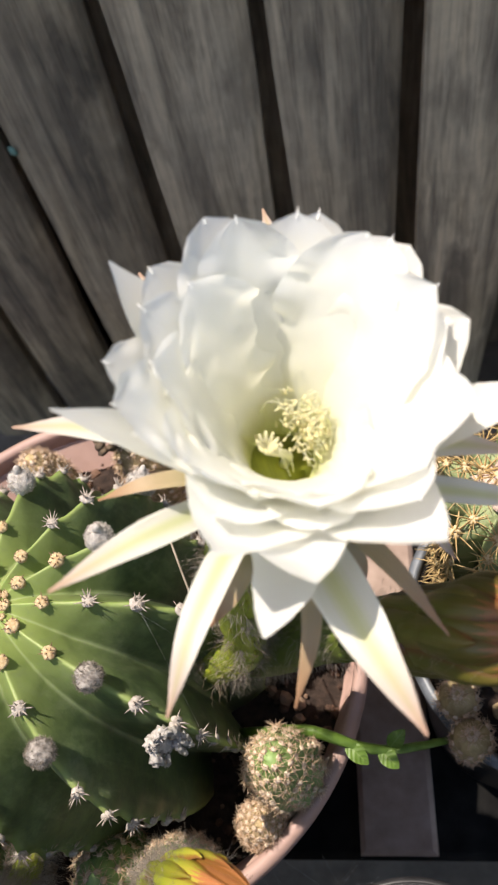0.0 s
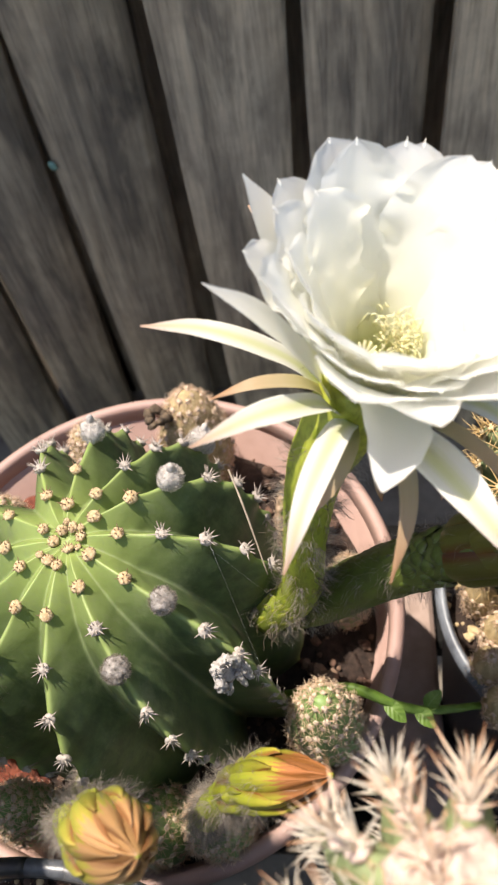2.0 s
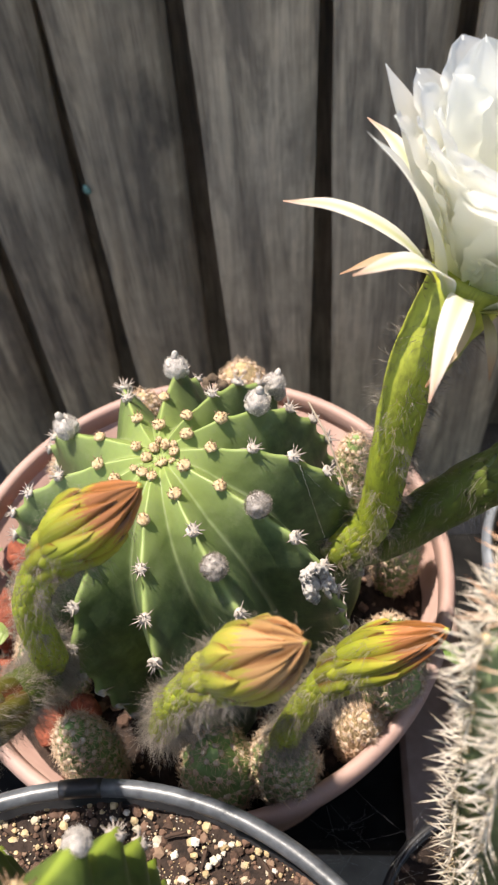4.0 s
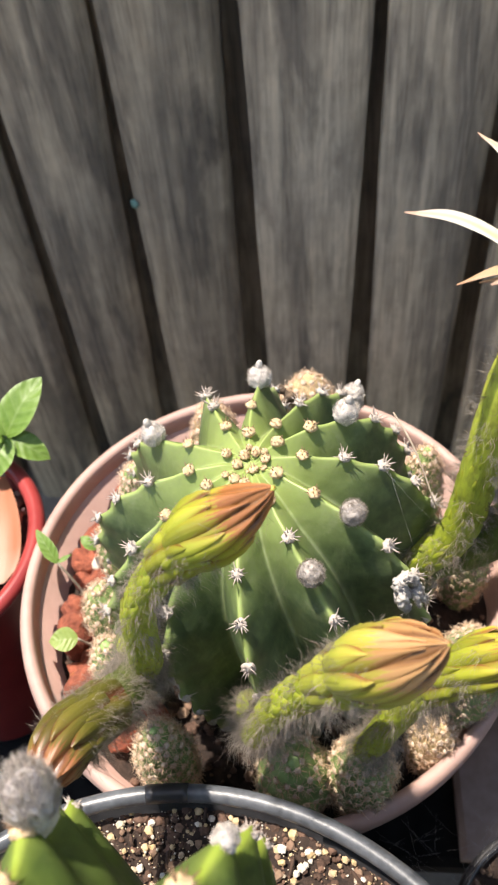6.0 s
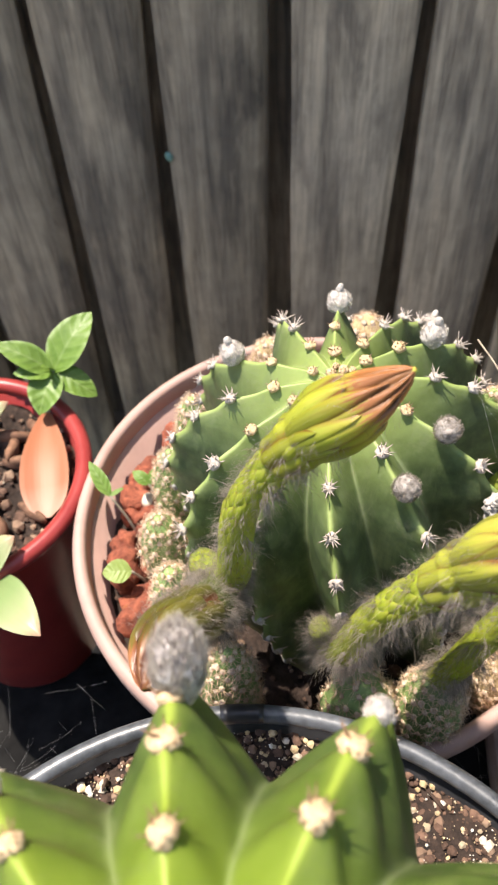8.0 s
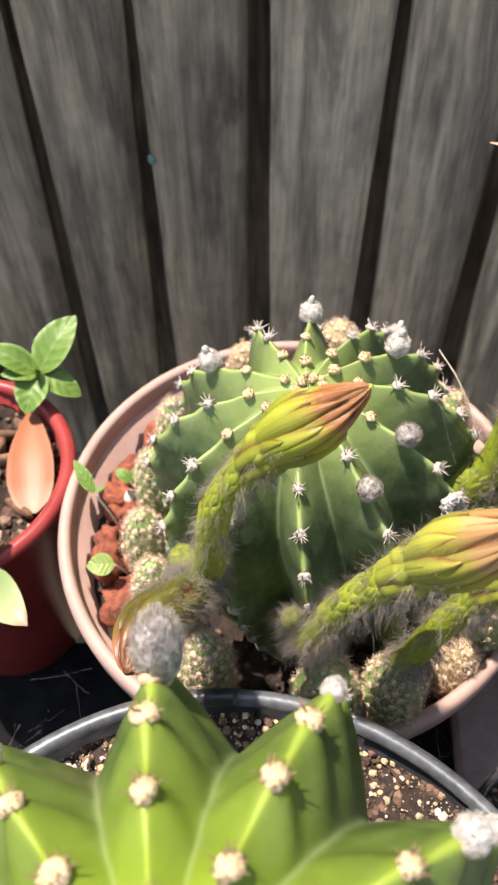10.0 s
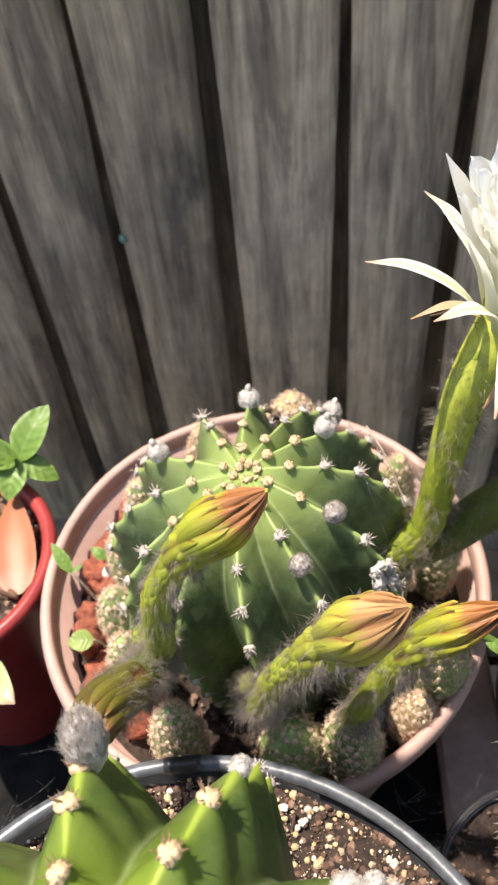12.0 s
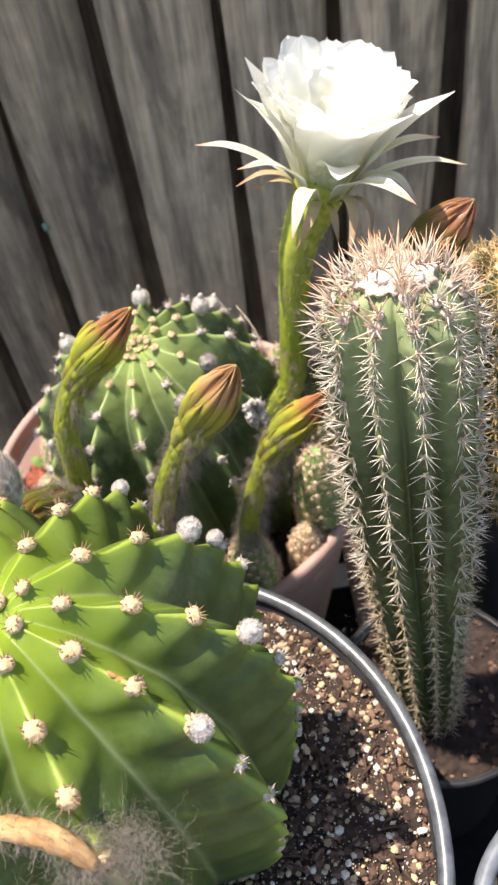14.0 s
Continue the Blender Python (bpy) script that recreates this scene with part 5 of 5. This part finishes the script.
Z0 = 0.148
PUPS = [
    ((-0.0365, -0.082, Z0), 0.0118, 0.066, (0.003, -0.004), False), ((0.0385, -0.0830, Z0), 0.0135, 0.058, (0.001, -0.006), False),
    ((0.0140, -0.0830, Z0), 0.0160, 0.046, (0.0, -0.006), False), ((0.0800, -0.0500, Z0), 0.0150, 0.074, (-0.001, -0.003), False),
    ((-0.0670, -0.0190, Z0), 0.0120, 0.044, (-0.003, 0.0), False), ((-0.0650, 0.0080, Z0), 0.0115, 0.052, (-0.003, 0.002), False),
    ((-0.0590, 0.0330, Z0), 0.0110, 0.056, (-0.002, 0.004), False), ((-0.0580, -0.0450, Z0), 0.0120, 0.050, (-0.003, -0.002), False),
    ((0.0175, 0.0830, Z0), 0.0180, 0.060, (0.001, 0.004), True), ((-0.0260, 0.0680, Z0), 0.0140, 0.058, (-0.002, 0.004), True),
    ((0.0680, 0.0380, Z0), 0.0110, 0.062, (0.003, 0.003), False), ((0.0880, 0.0080, Z0), 0.0110, 0.050, (0.002, 0.0), False),
    ((0.0665, -0.0680, Z0), 0.0100, 0.032, (0.003, -0.002), True),
]
made = [build_pup(at, r, h + 0.012, ln, old, "dry tan corky offset cactus with golden spines" if old else "small round green offset cactus with golden spine stars", 1.2 if old else 1.0) for at, r, h, ln, old in PUPS]
dryf = Shape()
for k in range(9):
    blob(dryf, (0.0085 + rng.uniform(-0.006, 0.004), 0.079 + rng.uniform(-0.004, 0.004), 0.2155 + rng.uniform(-0.003, 0.002)), (0.0026, 0.0022, 0.003), (rng.uniform(-1, 1), rng.uniform(-1, 1), 1), 5, 8, 0.5, 400)
solo("dried_flower", dryf, DRY, "shrivelled black dried flower on a corky offset cactus", "dried flower")
build_bud(made[1], [(0.0390, -0.0850, 0.205), (0.0420, -0.0890, 0.2300), (0.0500, -0.0890, 0.2600), (0.0620, -0.0885, 0.2850), (0.0850, -0.0900, 0.3110)], [0.0064, 0.0058, 0.0056, 0.0057, 0.0063, 0.0078, 0.0040], 0.74, [0.0062, 0.0078, 0.0085, 0.0080, 0.0063, 0.0038, 0.0005], "closed green and orange bud on a hairy green tube", BUD, TUBE, 15, 1000, 0.0062)


# ---- lava stones, seedlings, twig in the pink pot ----
for k in range(52):
    a = radians(rng.uniform(140, 240))
    r = rng.uniform(0.075, 0.094)
    s = rng.uniform(0.0050, 0.0092)
    st = Shape()
    x, y = PINK[0] + r * math.cos(a), PINK[1] + r * math.sin(a)
    blob(st, (x, y, 0.1520 + s * 0.5 + rng.uniform(0, 0.008)), (s, s * rng.uniform(0.7, 1.0), s * rng.uniform(0.7, 0.95)), (rng.uniform(-1, 1), rng.uniform(-1, 1), 1), 10, 16, 0.62, 150)
    solo("lava_stone", st, LAVA, "rough rusty red lava stone on dark soil", "stone", "red lava stones")


def build_seedling(name, root, stem_top, leaves, label, material=LEAF, r=0.0007):
    pl = thing(name, root, label, "seedling")
    st = Shape()
    root, stem_top = Vector(root), Vector(stem_top)
    tube(st, [root, (root + stem_top) / 2 + V(0.002, -0.001, 0.002), stem_top], [r * 1.3, r, r * 0.8], 10, 7)
    part("stem", st, TWIG if material in (LEAF, LEAF_YOUNG) else material, pl)
    for tip, w, sag in leaves:
        lf = Shape()
        leaf(lf, stem_top, tip, w, (0, -0.3, 1), sag, 0.8, 0.22, 0.0006, 12, 6, 0.15, rng.uniform(0, 50))
        part("leaf", lf, material, pl)
    return pl


build_seedling("seedling", (-0.084, -0.004, 0.149), (-0.098, 0.006, 0.182), [((-0.1085, 0.0185, 0.191), 0.0034, 0.001), ((-0.092, 0.010, 0.183), 0.0012, 0.0)], "thin weed seedling with two narrow green leaves")
build_seedling("seedling", (-0.078, -0.024, 0.149), (-0.084, -0.028, 0.174), [((-0.0965, -0.0300, 0.1745), 0.0054, 0.001)], "tiny weed seedling with one round pale green leaf", LEAF_YOUNG)
build_seedling("seedling", (-0.078, 0.014, 0.149), (-0.082, 0.016, 0.178), [((-0.090, 0.021, 0.181), 0.003, 0.001), ((-0.078, 0.022, 0.184), 0.002, 0.001)], "tiny weed seedling beside the lava stones")
peb = Shape()
blob(peb, (-0.0845, 0.0160, 0.1640), (0.0042, 0.0034, 0.0034), (0.3, 0.2, 1), 9, 14, 0.35, 220)
solo("pebble", peb, PERLITE, "pale rounded pebble among the lava stones", "pebble")
for x, y, z, w in ((-0.0770, 0.0180, 0.1690, 0.0040), (-0.0870, -0.0430, 0.1620, 0.0034)):
    chip = Shape()
    leaf(chip, (x, y, z), (x + 0.0090, y + 0.0030, z + 0.0030), w, (0.1, -0.5, 1), 0.002, 0.8, 0.5, 0.0006, 10, 6, 0.5, x * 900)
    solo("dry_petal", chip, LEAF_DEAD, "curled dry orange petal on the lava stones", "petal", "curled dry petals in the pink pot")
tw = Shape()
tube(tw, [(0.0510, 0.0125, 0.2790), (0.0575, -0.0040, 0.2780), (0.0640, -0.0215, 0.2690)], [0.00035, 0.0004, 0.00025], 12, 6, 0.2)
solo("twig", tw, TWIG, "thin dry straw lying on the ball cactus", "twig")
creeper = thing("creeping_weed", (0.088, -0.039, 0.18), "trailing green weed stem with small leaves over the pot's rim", "weed")
cs = Shape()
cpath = [(0.0600, -0.0360, 0.175), (0.0880, -0.0390, 0.1980), (0.1080, -0.0440, 0.1900), (0.1220, -0.0440, 0.1850), (0.1400, -0.0400, 0.176)]
tube(cs, cpath, [0.0018, 0.0022, 0.0020, 0.0018, 0.0014], 26, 8, 0.2)
part("stem", cs, LEAF, creeper)
for p, t in (((0.1020, -0.0430, 0.193), (0.1100, -0.0500, 0.190)), ((0.1140, -0.0445, 0.188), (0.1210, -0.0510, 0.186)), ((0.1180, -0.0440, 0.187), (0.1240, -0.0380, 0.191))):
    lf = Shape()
    leaf(lf, p, t, 0.0032, (0, 0, 1), 0.001, 0.8, 0.2, 0.0008)
    part("leaf", lf, LEAF, creeper)


# ---- the bright cactus in the black pot ----
FRONT = dict(R=0.0734, H=0.070, n=2.14, depth=0.245, low_r=0.050, low_z=0.196, apex=(-0.0225, -0.2047, 0.3674), lean=(-0.0458, 0.0081), pole=(0.0022, -0.0014), ribs=[a * DEG for a in (-1.7, 31.1, 65.8, 100.7, 135.2, 166.0, 198.7, 228.6, 260.9, 294.7, 329.4)], sink=0.0055, dimple=0.004, sharp=1.2, wob=0.0016, notch=0.0026, flank=0.0008, pitch=0.0179, starts=[0.0208, 0.0114, 0.0047, 0.0152, 0.0074, 0.012, 0.0101, 0.0182, 0.010, 0.0176, 0.0101])
FDOT = star_mesh("areole", 11, 0.0030, 0.00028, SPINE_BROWN, (20, 80), 51, 0.0028, WOOL_PEACH)
FSTAR = star_mesh("areole", 9, 0.0028, 0.00026, SPINE_STAR, (25, 82), 52, 0.0023, WOOL_CREAM)


def build_front():
    fc = thing("ribbed_cactus", (-0.0145, -0.2104, 0.196), "bright green deeply ribbed cactus with woolly areoles in a black pot", "cactus")
    build_dome(FRONT, "body", SKIN_FRONT, fc, 22, 110)
    for k in range(len(FRONT["ribs"])):
        run = FRONT["starts"][k]
        while run < 0.165:
            p, way = crest_spot(FRONT, k, run)
            if run > 0:
                me = FDOT if run < 0.075 else FSTAR
                inst("areole", me, stand(p + way * 0.0005, way, rng.uniform(0, 6), rng.uniform(0.92, 1.1) * (0.85 if run < 0.02 else 1)), fc, kind="stuff")
            run += FRONT["pitch"] + rng.uniform(-0.0006, 0.0006)
    for k, run, size in ((0, 0.0745, 0.0033), (1, 0.0651, 0.0034), (10, 0.0650, 0.0031), (1, 0.0780, 0.0024), (2, 0.0763, 0.0026), (4, 0.0611, 0.0032)):
        p, way = crest_spot(FRONT, k, run)
        wool_bud(fc, p, way, size, False, k + 13)
    for k, run in ((10, 0.0395), (10, 0.0425)):
        p, way = crest_spot(FRONT, k, run)
        q, _ = crest_spot(FRONT, k, run + 0.002)
        sc = Shape()
        blob(sc, p - way * 0.0002, (0.0007, 0.0005, 0.0015), q - p, 8, 10, 0.5, 700)
        part("scar", sc, TWIG_ORANGE, fc, "corky orange scar on the rib's crest")
    # a tall bud wrapped in grey hair
    c, ax = V(-0.0316, -0.1408, 0.3412), V(0.06, 0.22, 1.0)
    sh = Shape()
    blob(sh, c, (0.0050, 0.0050, 0.0114), ax, 14, 20, 0.15, 300)
    bud = part("fuzzy_bud", sh, WOOL_LILAC, fc, "egg-shaped bud wrapped in shaggy grey hair")
    hs = Shape()
    fuzz(hs, c, (0.0050, 0.0050, 0.0114), ax, 2400, 0.0046, 0.00007, 3.8, 61)
    part("hair", hs, HAIR_PALE, bud, "shaggy grey hairs", kind="stuff")
    hd = Shape()
    fuzz(hd, c, (0.0050, 0.0050, 0.0114), ax, 380, 0.0046, 0.00008, 7.0, 62)
    part("dark_hair", hd, HAIR_DARK, bud, "brown hairs", kind="stuff")
    # a withered flower on the near side
    w = Shape()
    wpath = [(-0.030, -0.2520, 0.3480), (-0.0150, -0.2545, 0.3530), (-0.0040, -0.2575, 0.3490), (0.0030, -0.2620, 0.3420)]
    tube(w, wpath, [0.0026, 0.0030, 0.0030, 0.0020], 20, 12, 0.35)
    wf = part("withered_flower", w, TWIG_ORANGE, fc, "withered orange-brown flower tube in grey hair")
    wh = Shape()
    rg = random.Random(63)
    for k in range(1500):
        q = V(rg.gauss(0, 0.0065), rg.gauss(0, 0.0042), rg.gauss(0, 0.0030)) + V(0.006, -0.2600, 0.3405)
        hair(wh, q, V(rg.uniform(-1, 1), rg.uniform(-1, 1), rg.uniform(-0.7, 0.9)), rg.uniform(0.006, 0.013), 0.000035, rg, 1.3, 0.1, 6)
    tube_hair(wh, wpath, [0.003] * 4, 400, 0.005, 0.00007, 0.3, 1.0, 0.2, 0.3, 64)
    part("hair", wh, HAIR, wf, "tangle of grey hairs", kind="stuff")
    return fc


build_front()


# ---- the spiny column cactus ----
def build_column(name, base, top, radius, ribs, label, skin, clusters, crown, step=0.0086, taper=0.50, seed=5, wool=True, low=None, turn=0.0):
    """A ribbed column with a spine cluster at every step of each rib and a bristling crown."""
    rg = random.Random(seed)
    col = thing(name, base, label, "cactus")
    base, top = Vector(base), Vector(top)
    ax = (top - base).normalized()
    L = (top - base).length
    _, e, g = frame_of(ax)

    def prof(u):
        r = taper + (1 - taper) * min(1, u / 0.62) ** 0.8
        if u > 0.90:
            r *= max(0.0, 1 - ((u - 0.90) / 0.1005) ** 2.6) ** 0.5
        return r * radius

    def surf(u, a, crest):
        d = 0.36 * (1 - 0.3 * max(0, u - 0.8))
        bulge = 1 + 0.060 * math.sin(u * L / step * 2 * math.pi) * crest
        return base + ax * (u * L) + (e * math.cos(a) + g * math.sin(a)) * (prof(u) * (1 - d * (1 - crest)) * bulge)

    sh = Shape()
    rows, uvs = [], []
    per = 12
    for i in range(121):
        u = i / 120 * 0.9985
        row, uv = [], []
        for j in range(ribs * per):
            a = turn + 2 * math.pi * j / (ribs * per)
            c = abs(2 * ((j % per) / per) - 1) ** 0.75
            row.append(surf(u, a, c))
            uv.append((c * 0.9, 1 - u))
        rows.append(row)
        uvs.append(uv)
    sh.grid(rows, uvs, True, True, True)
    part("body", sh, skin, col)
    # spine clusters sit one step apart along the outline, over the shoulder to the tip
    spots, run, last, goal = [], 0.0, V(prof(0), 0, 0), step * 0.6
    for i in range(1, 1200):
        u = i / 1200
        q = V(prof(u), u * L, 0)
        run += (q - last).length
        if run >= goal:
            t = (q - last).normalized()
            spots.append((u, t.y, -t.x))
            goal += step * (1 if u < 0.86 else 0.46)
        last = q
    for j in range(ribs):
        a = turn + 2 * math.pi * j / ribs
        out = e * math.cos(a) + g * math.sin(a)
        for i, (u, no, na) in enumerate(spots):
            if u > 0.985 and j % 3:
                continue
            p = surf(u, a, 1.0)
            way = (out * no + ax * (na + 0.12)).normalized()
            me = rg.choice(crown) if u > 0.966 else rg.choice(clusters if u > rg.uniform(0.35, 0.65) or low is None else low)
            inst("areole", me, stand(p, way, rg.uniform(0, 6.28), rg.uniform(0.85, 1.15)), col, kind="stuff")
    if wool:
        w = Shape()
        blob(w, top - ax * 0.0016, (radius * 0.46, radius * 0.46, 0.0036), ax, 20, 48, 0.40, 420)
        tuft = Shape()
        for k in range(90):
            q = math.sqrt(rg.random()) * radius * 0.62
            an = rg.uniform(0, 2 * math.pi)
            d = e * math.cos(an) + g * math.sin(an)
            p = top + d * q - ax * (0.002 + 0.006 * (q / (radius * 0.62)) ** 2)
            way = (ax + d * (q / radius * 0.9) + V(rg.uniform(-1, 1), rg.uniform(-1, 1), rg.uniform(-1, 1)) * 0.35).normalized()
            cone(tuft, p, way, rg.uniform(0.004, 0.0078), 0.00026, 4)
        part("crown_tuft", tuft, crown[0].materials[1], col, "reddish spines bristling from the growing tip", kind="stuff")
        part("crown_wool", w, WOOL_CROWN, col, "cream wool on the growing tip")
    return col


CLUSTERS = [star_mesh("areole", 11, 0.0080, 0.00024, SPINE, (12, 84), s, 0.0011, WOOL_TAN, 4, 0.05) for s in (71, 72, 73, 74)]
CLUSTERS_LOW = [star_mesh("areole", 11, 0.0068, 0.00021, SPINE_TAN, (12, 86), s, 0.0011, WOOL_TAN, 4, 0.08) for s in (75, 76, 77)]
CROWN = [star_mesh("areole", 10, 0.0094, 0.00034, SPINE_RED, (4, 50), s, 0.0021, WOOL_CROWN, 5, 0.04) for s in (81, 82, 85, 86)] + [star_mesh("areole", 10, 0.0088, 0.00032, SPINE, (8, 60), q, 0.0021, WOOL_CROWN, 5, 0.04) for q in (83, 84)]
build_column("column_cactus", (0.1170, -0.1506, 0.124), (0.1030, -0.1216, 0.3890), 0.0245, 11, "tall ribbed column cactus with pale spines and a reddish crown", SKIN_COLUMN, CLUSTERS, CROWN, low=CLUSTERS_LOW, turn=-0.1007)
GOLD = [star_mesh("areole", 12, 0.0090, 0.00036, SPINE_GOLD, (20, 84), s, 0.0019, WOOL_TAN, 3, 0.06) for s in (91, 92)]
build_column("golden_cactus", (0.172, 0.016, 0.160), (0.166, 0.022, 0.272), 0.030, 13, "squat green cactus with golden spines in a black pot", SKIN_COLUMN, GOLD, GOLD, 0.0115, 0.85, 6)
build_column("golden_cactus", (0.186, -0.060, 0.170), (0.172, -0.056, 0.335), 0.020, 11, "slim green cactus with golden spines beside the spiny column", SKIN_COLUMN, GOLD, GOLD, 0.0115, 0.85, 7)
# dry brown clumps beside the pots
for k, (x, y, z) in enumerate(((0.150, -0.040, 0.172), (0.146, -0.026, 0.175), (0.152, -0.012, 0.174), (0.147, 0.006, 0.173))):
    build_pup((x, y, z - 0.010), 0.0085, 0.030, (-0.002, 0.0), True, "dry brown shrivelled offset cactus in a black pot", 0.7)


# ---- the red pot's plants ----
build_seedling("basil_seedling", (-0.150, 0.066, 0.153), (-0.1400, 0.0800, 0.1850), [((-0.1215, 0.1055, 0.2030), 0.0105, 0.003), ((-0.1180, 0.0740, 0.1735), 0.0072, 0.002), ((-0.1455, 0.0600, 0.1735), 0.0092, 0.002), ((-0.1590, 0.0745, 0.1880), 0.0060, 0.002), ((-0.1680, 0.0840, 0.2000), 0.0070, 0.003), ((-0.1420, 0.0720, 0.196), 0.0030, 0.001)], "young plant with six soft oval green leaves", LEAF, 0.0011)
dl = Shape()
leaf(dl, (-0.1325, 0.0060, 0.1612), (-0.1470, 0.0720, 0.1645), 0.0122, (0, 0, 1), 0.003, 0.62, 0.22, 0.0012, 16, 8, 0.1, 4.0)
solo("dead_leaf", dl, LEAF_DEAD, "large oval dry orange leaf lying on the soil", "leaf")


def build_succulent(at, leaves, label):
    sc = thing("succulent", at, label, "succulent")
    for tip, w in leaves:
        lf = Shape()
        leaf(lf, Vector(at) + V(0, 0, 0.004), tip, w, (0, -0.2, 1), 0.003, 0.95, 0.30, 0.0060, 12, 8)
        part("leaf", lf, LEAF_PALE, sc)


build_succulent((-0.1560, -0.0260, 0.152), [((-0.1175, -0.0600, 0.1735), 0.0105), ((-0.1380, -0.0160, 0.1800), 0.0085), ((-0.1580, -0.0600, 0.1800), 0.0090), ((-0.1800, -0.0300, 0.1850), 0.0090), ((-0.1560, -0.0050, 0.1860), 0.0085), ((-0.1400, -0.0620, 0.1640), 0.0080)], "pale variegated succulent with fat cream-edged leaves")
build_succulent((-0.190, 0.050, 0.152), [((-0.163, 0.0665, 0.1760), 0.0075), ((-0.185, 0.080, 0.184), 0.0075), ((-0.205, 0.065, 0.186), 0.0075), ((-0.200, 0.030, 0.184), 0.0075), ((-0.175, 0.035, 0.178), 0.0070)], "pale variegated succulent with pink-tipped fat leaves")
for k in range(9):
    a, r = rng.uniform(-1.4, 1.4), rng.uniform(0.015, 0.05)
    x, y = REDP[0] + r * math.cos(a), REDP[1] + r * math.sin(a)
    bk = Shape()
    blob(bk, (x, y, 0.158), (0.003, 0.0045, rng.uniform(0.006, 0.012)), (rng.uniform(-1, 1), rng.uniform(-1, 1), 0.2), 6, 9, 0.5, 200)
    solo("bark_chip", bk, BARK, "reddish brown bark chip on the soil", "bark chip", "bark chips in the red pot")


# ---- cobwebs ----
def build_web(name, ends, label, thick=0.000018):
    sh = Shape()
    for a, b in ends:
        a, b = Vector(a), Vector(b)
        tube(sh, [a, (a + b) / 2 - V(0, 0, 0.002), b], [thick] * 3, 8, 3)
    solo(name, sh, WEB, label, "cobweb", kind="stuff")


build_web("cobweb", [((0.0475, -0.0185, 0.2850), (0.062, -0.050, 0.255)), ((0.046, -0.018, 0.285), (0.070, -0.030, 0.262)), ((0.064, -0.020, 0.270), (0.076, -0.022, 0.250))], "single silk strands across the ball cactus")
webs = []
for k in range(60):
    a = V(rng.uniform(0.055, 0.105), rng.uniform(-0.125, -0.088), rng.uniform(0.09, 0.175))
    webs.append((a, a + V(rng.uniform(-0.02, 0.02), rng.uniform(-0.02, 0.02), rng.uniform(-0.02, 0.02))))
for k in range(60):
    a = V(rng.uniform(-0.15, -0.085), rng.uniform(-0.13, -0.08), rng.uniform(0.08, 0.175))
    webs.append((a, a + V(rng.uniform(-0.025, 0.025), rng.uniform(-0.025, 0.025), rng.uniform(-0.02, 0.02))))
build_web("cobweb", webs, "dusty cobweb strands between the pots", 0.000018)
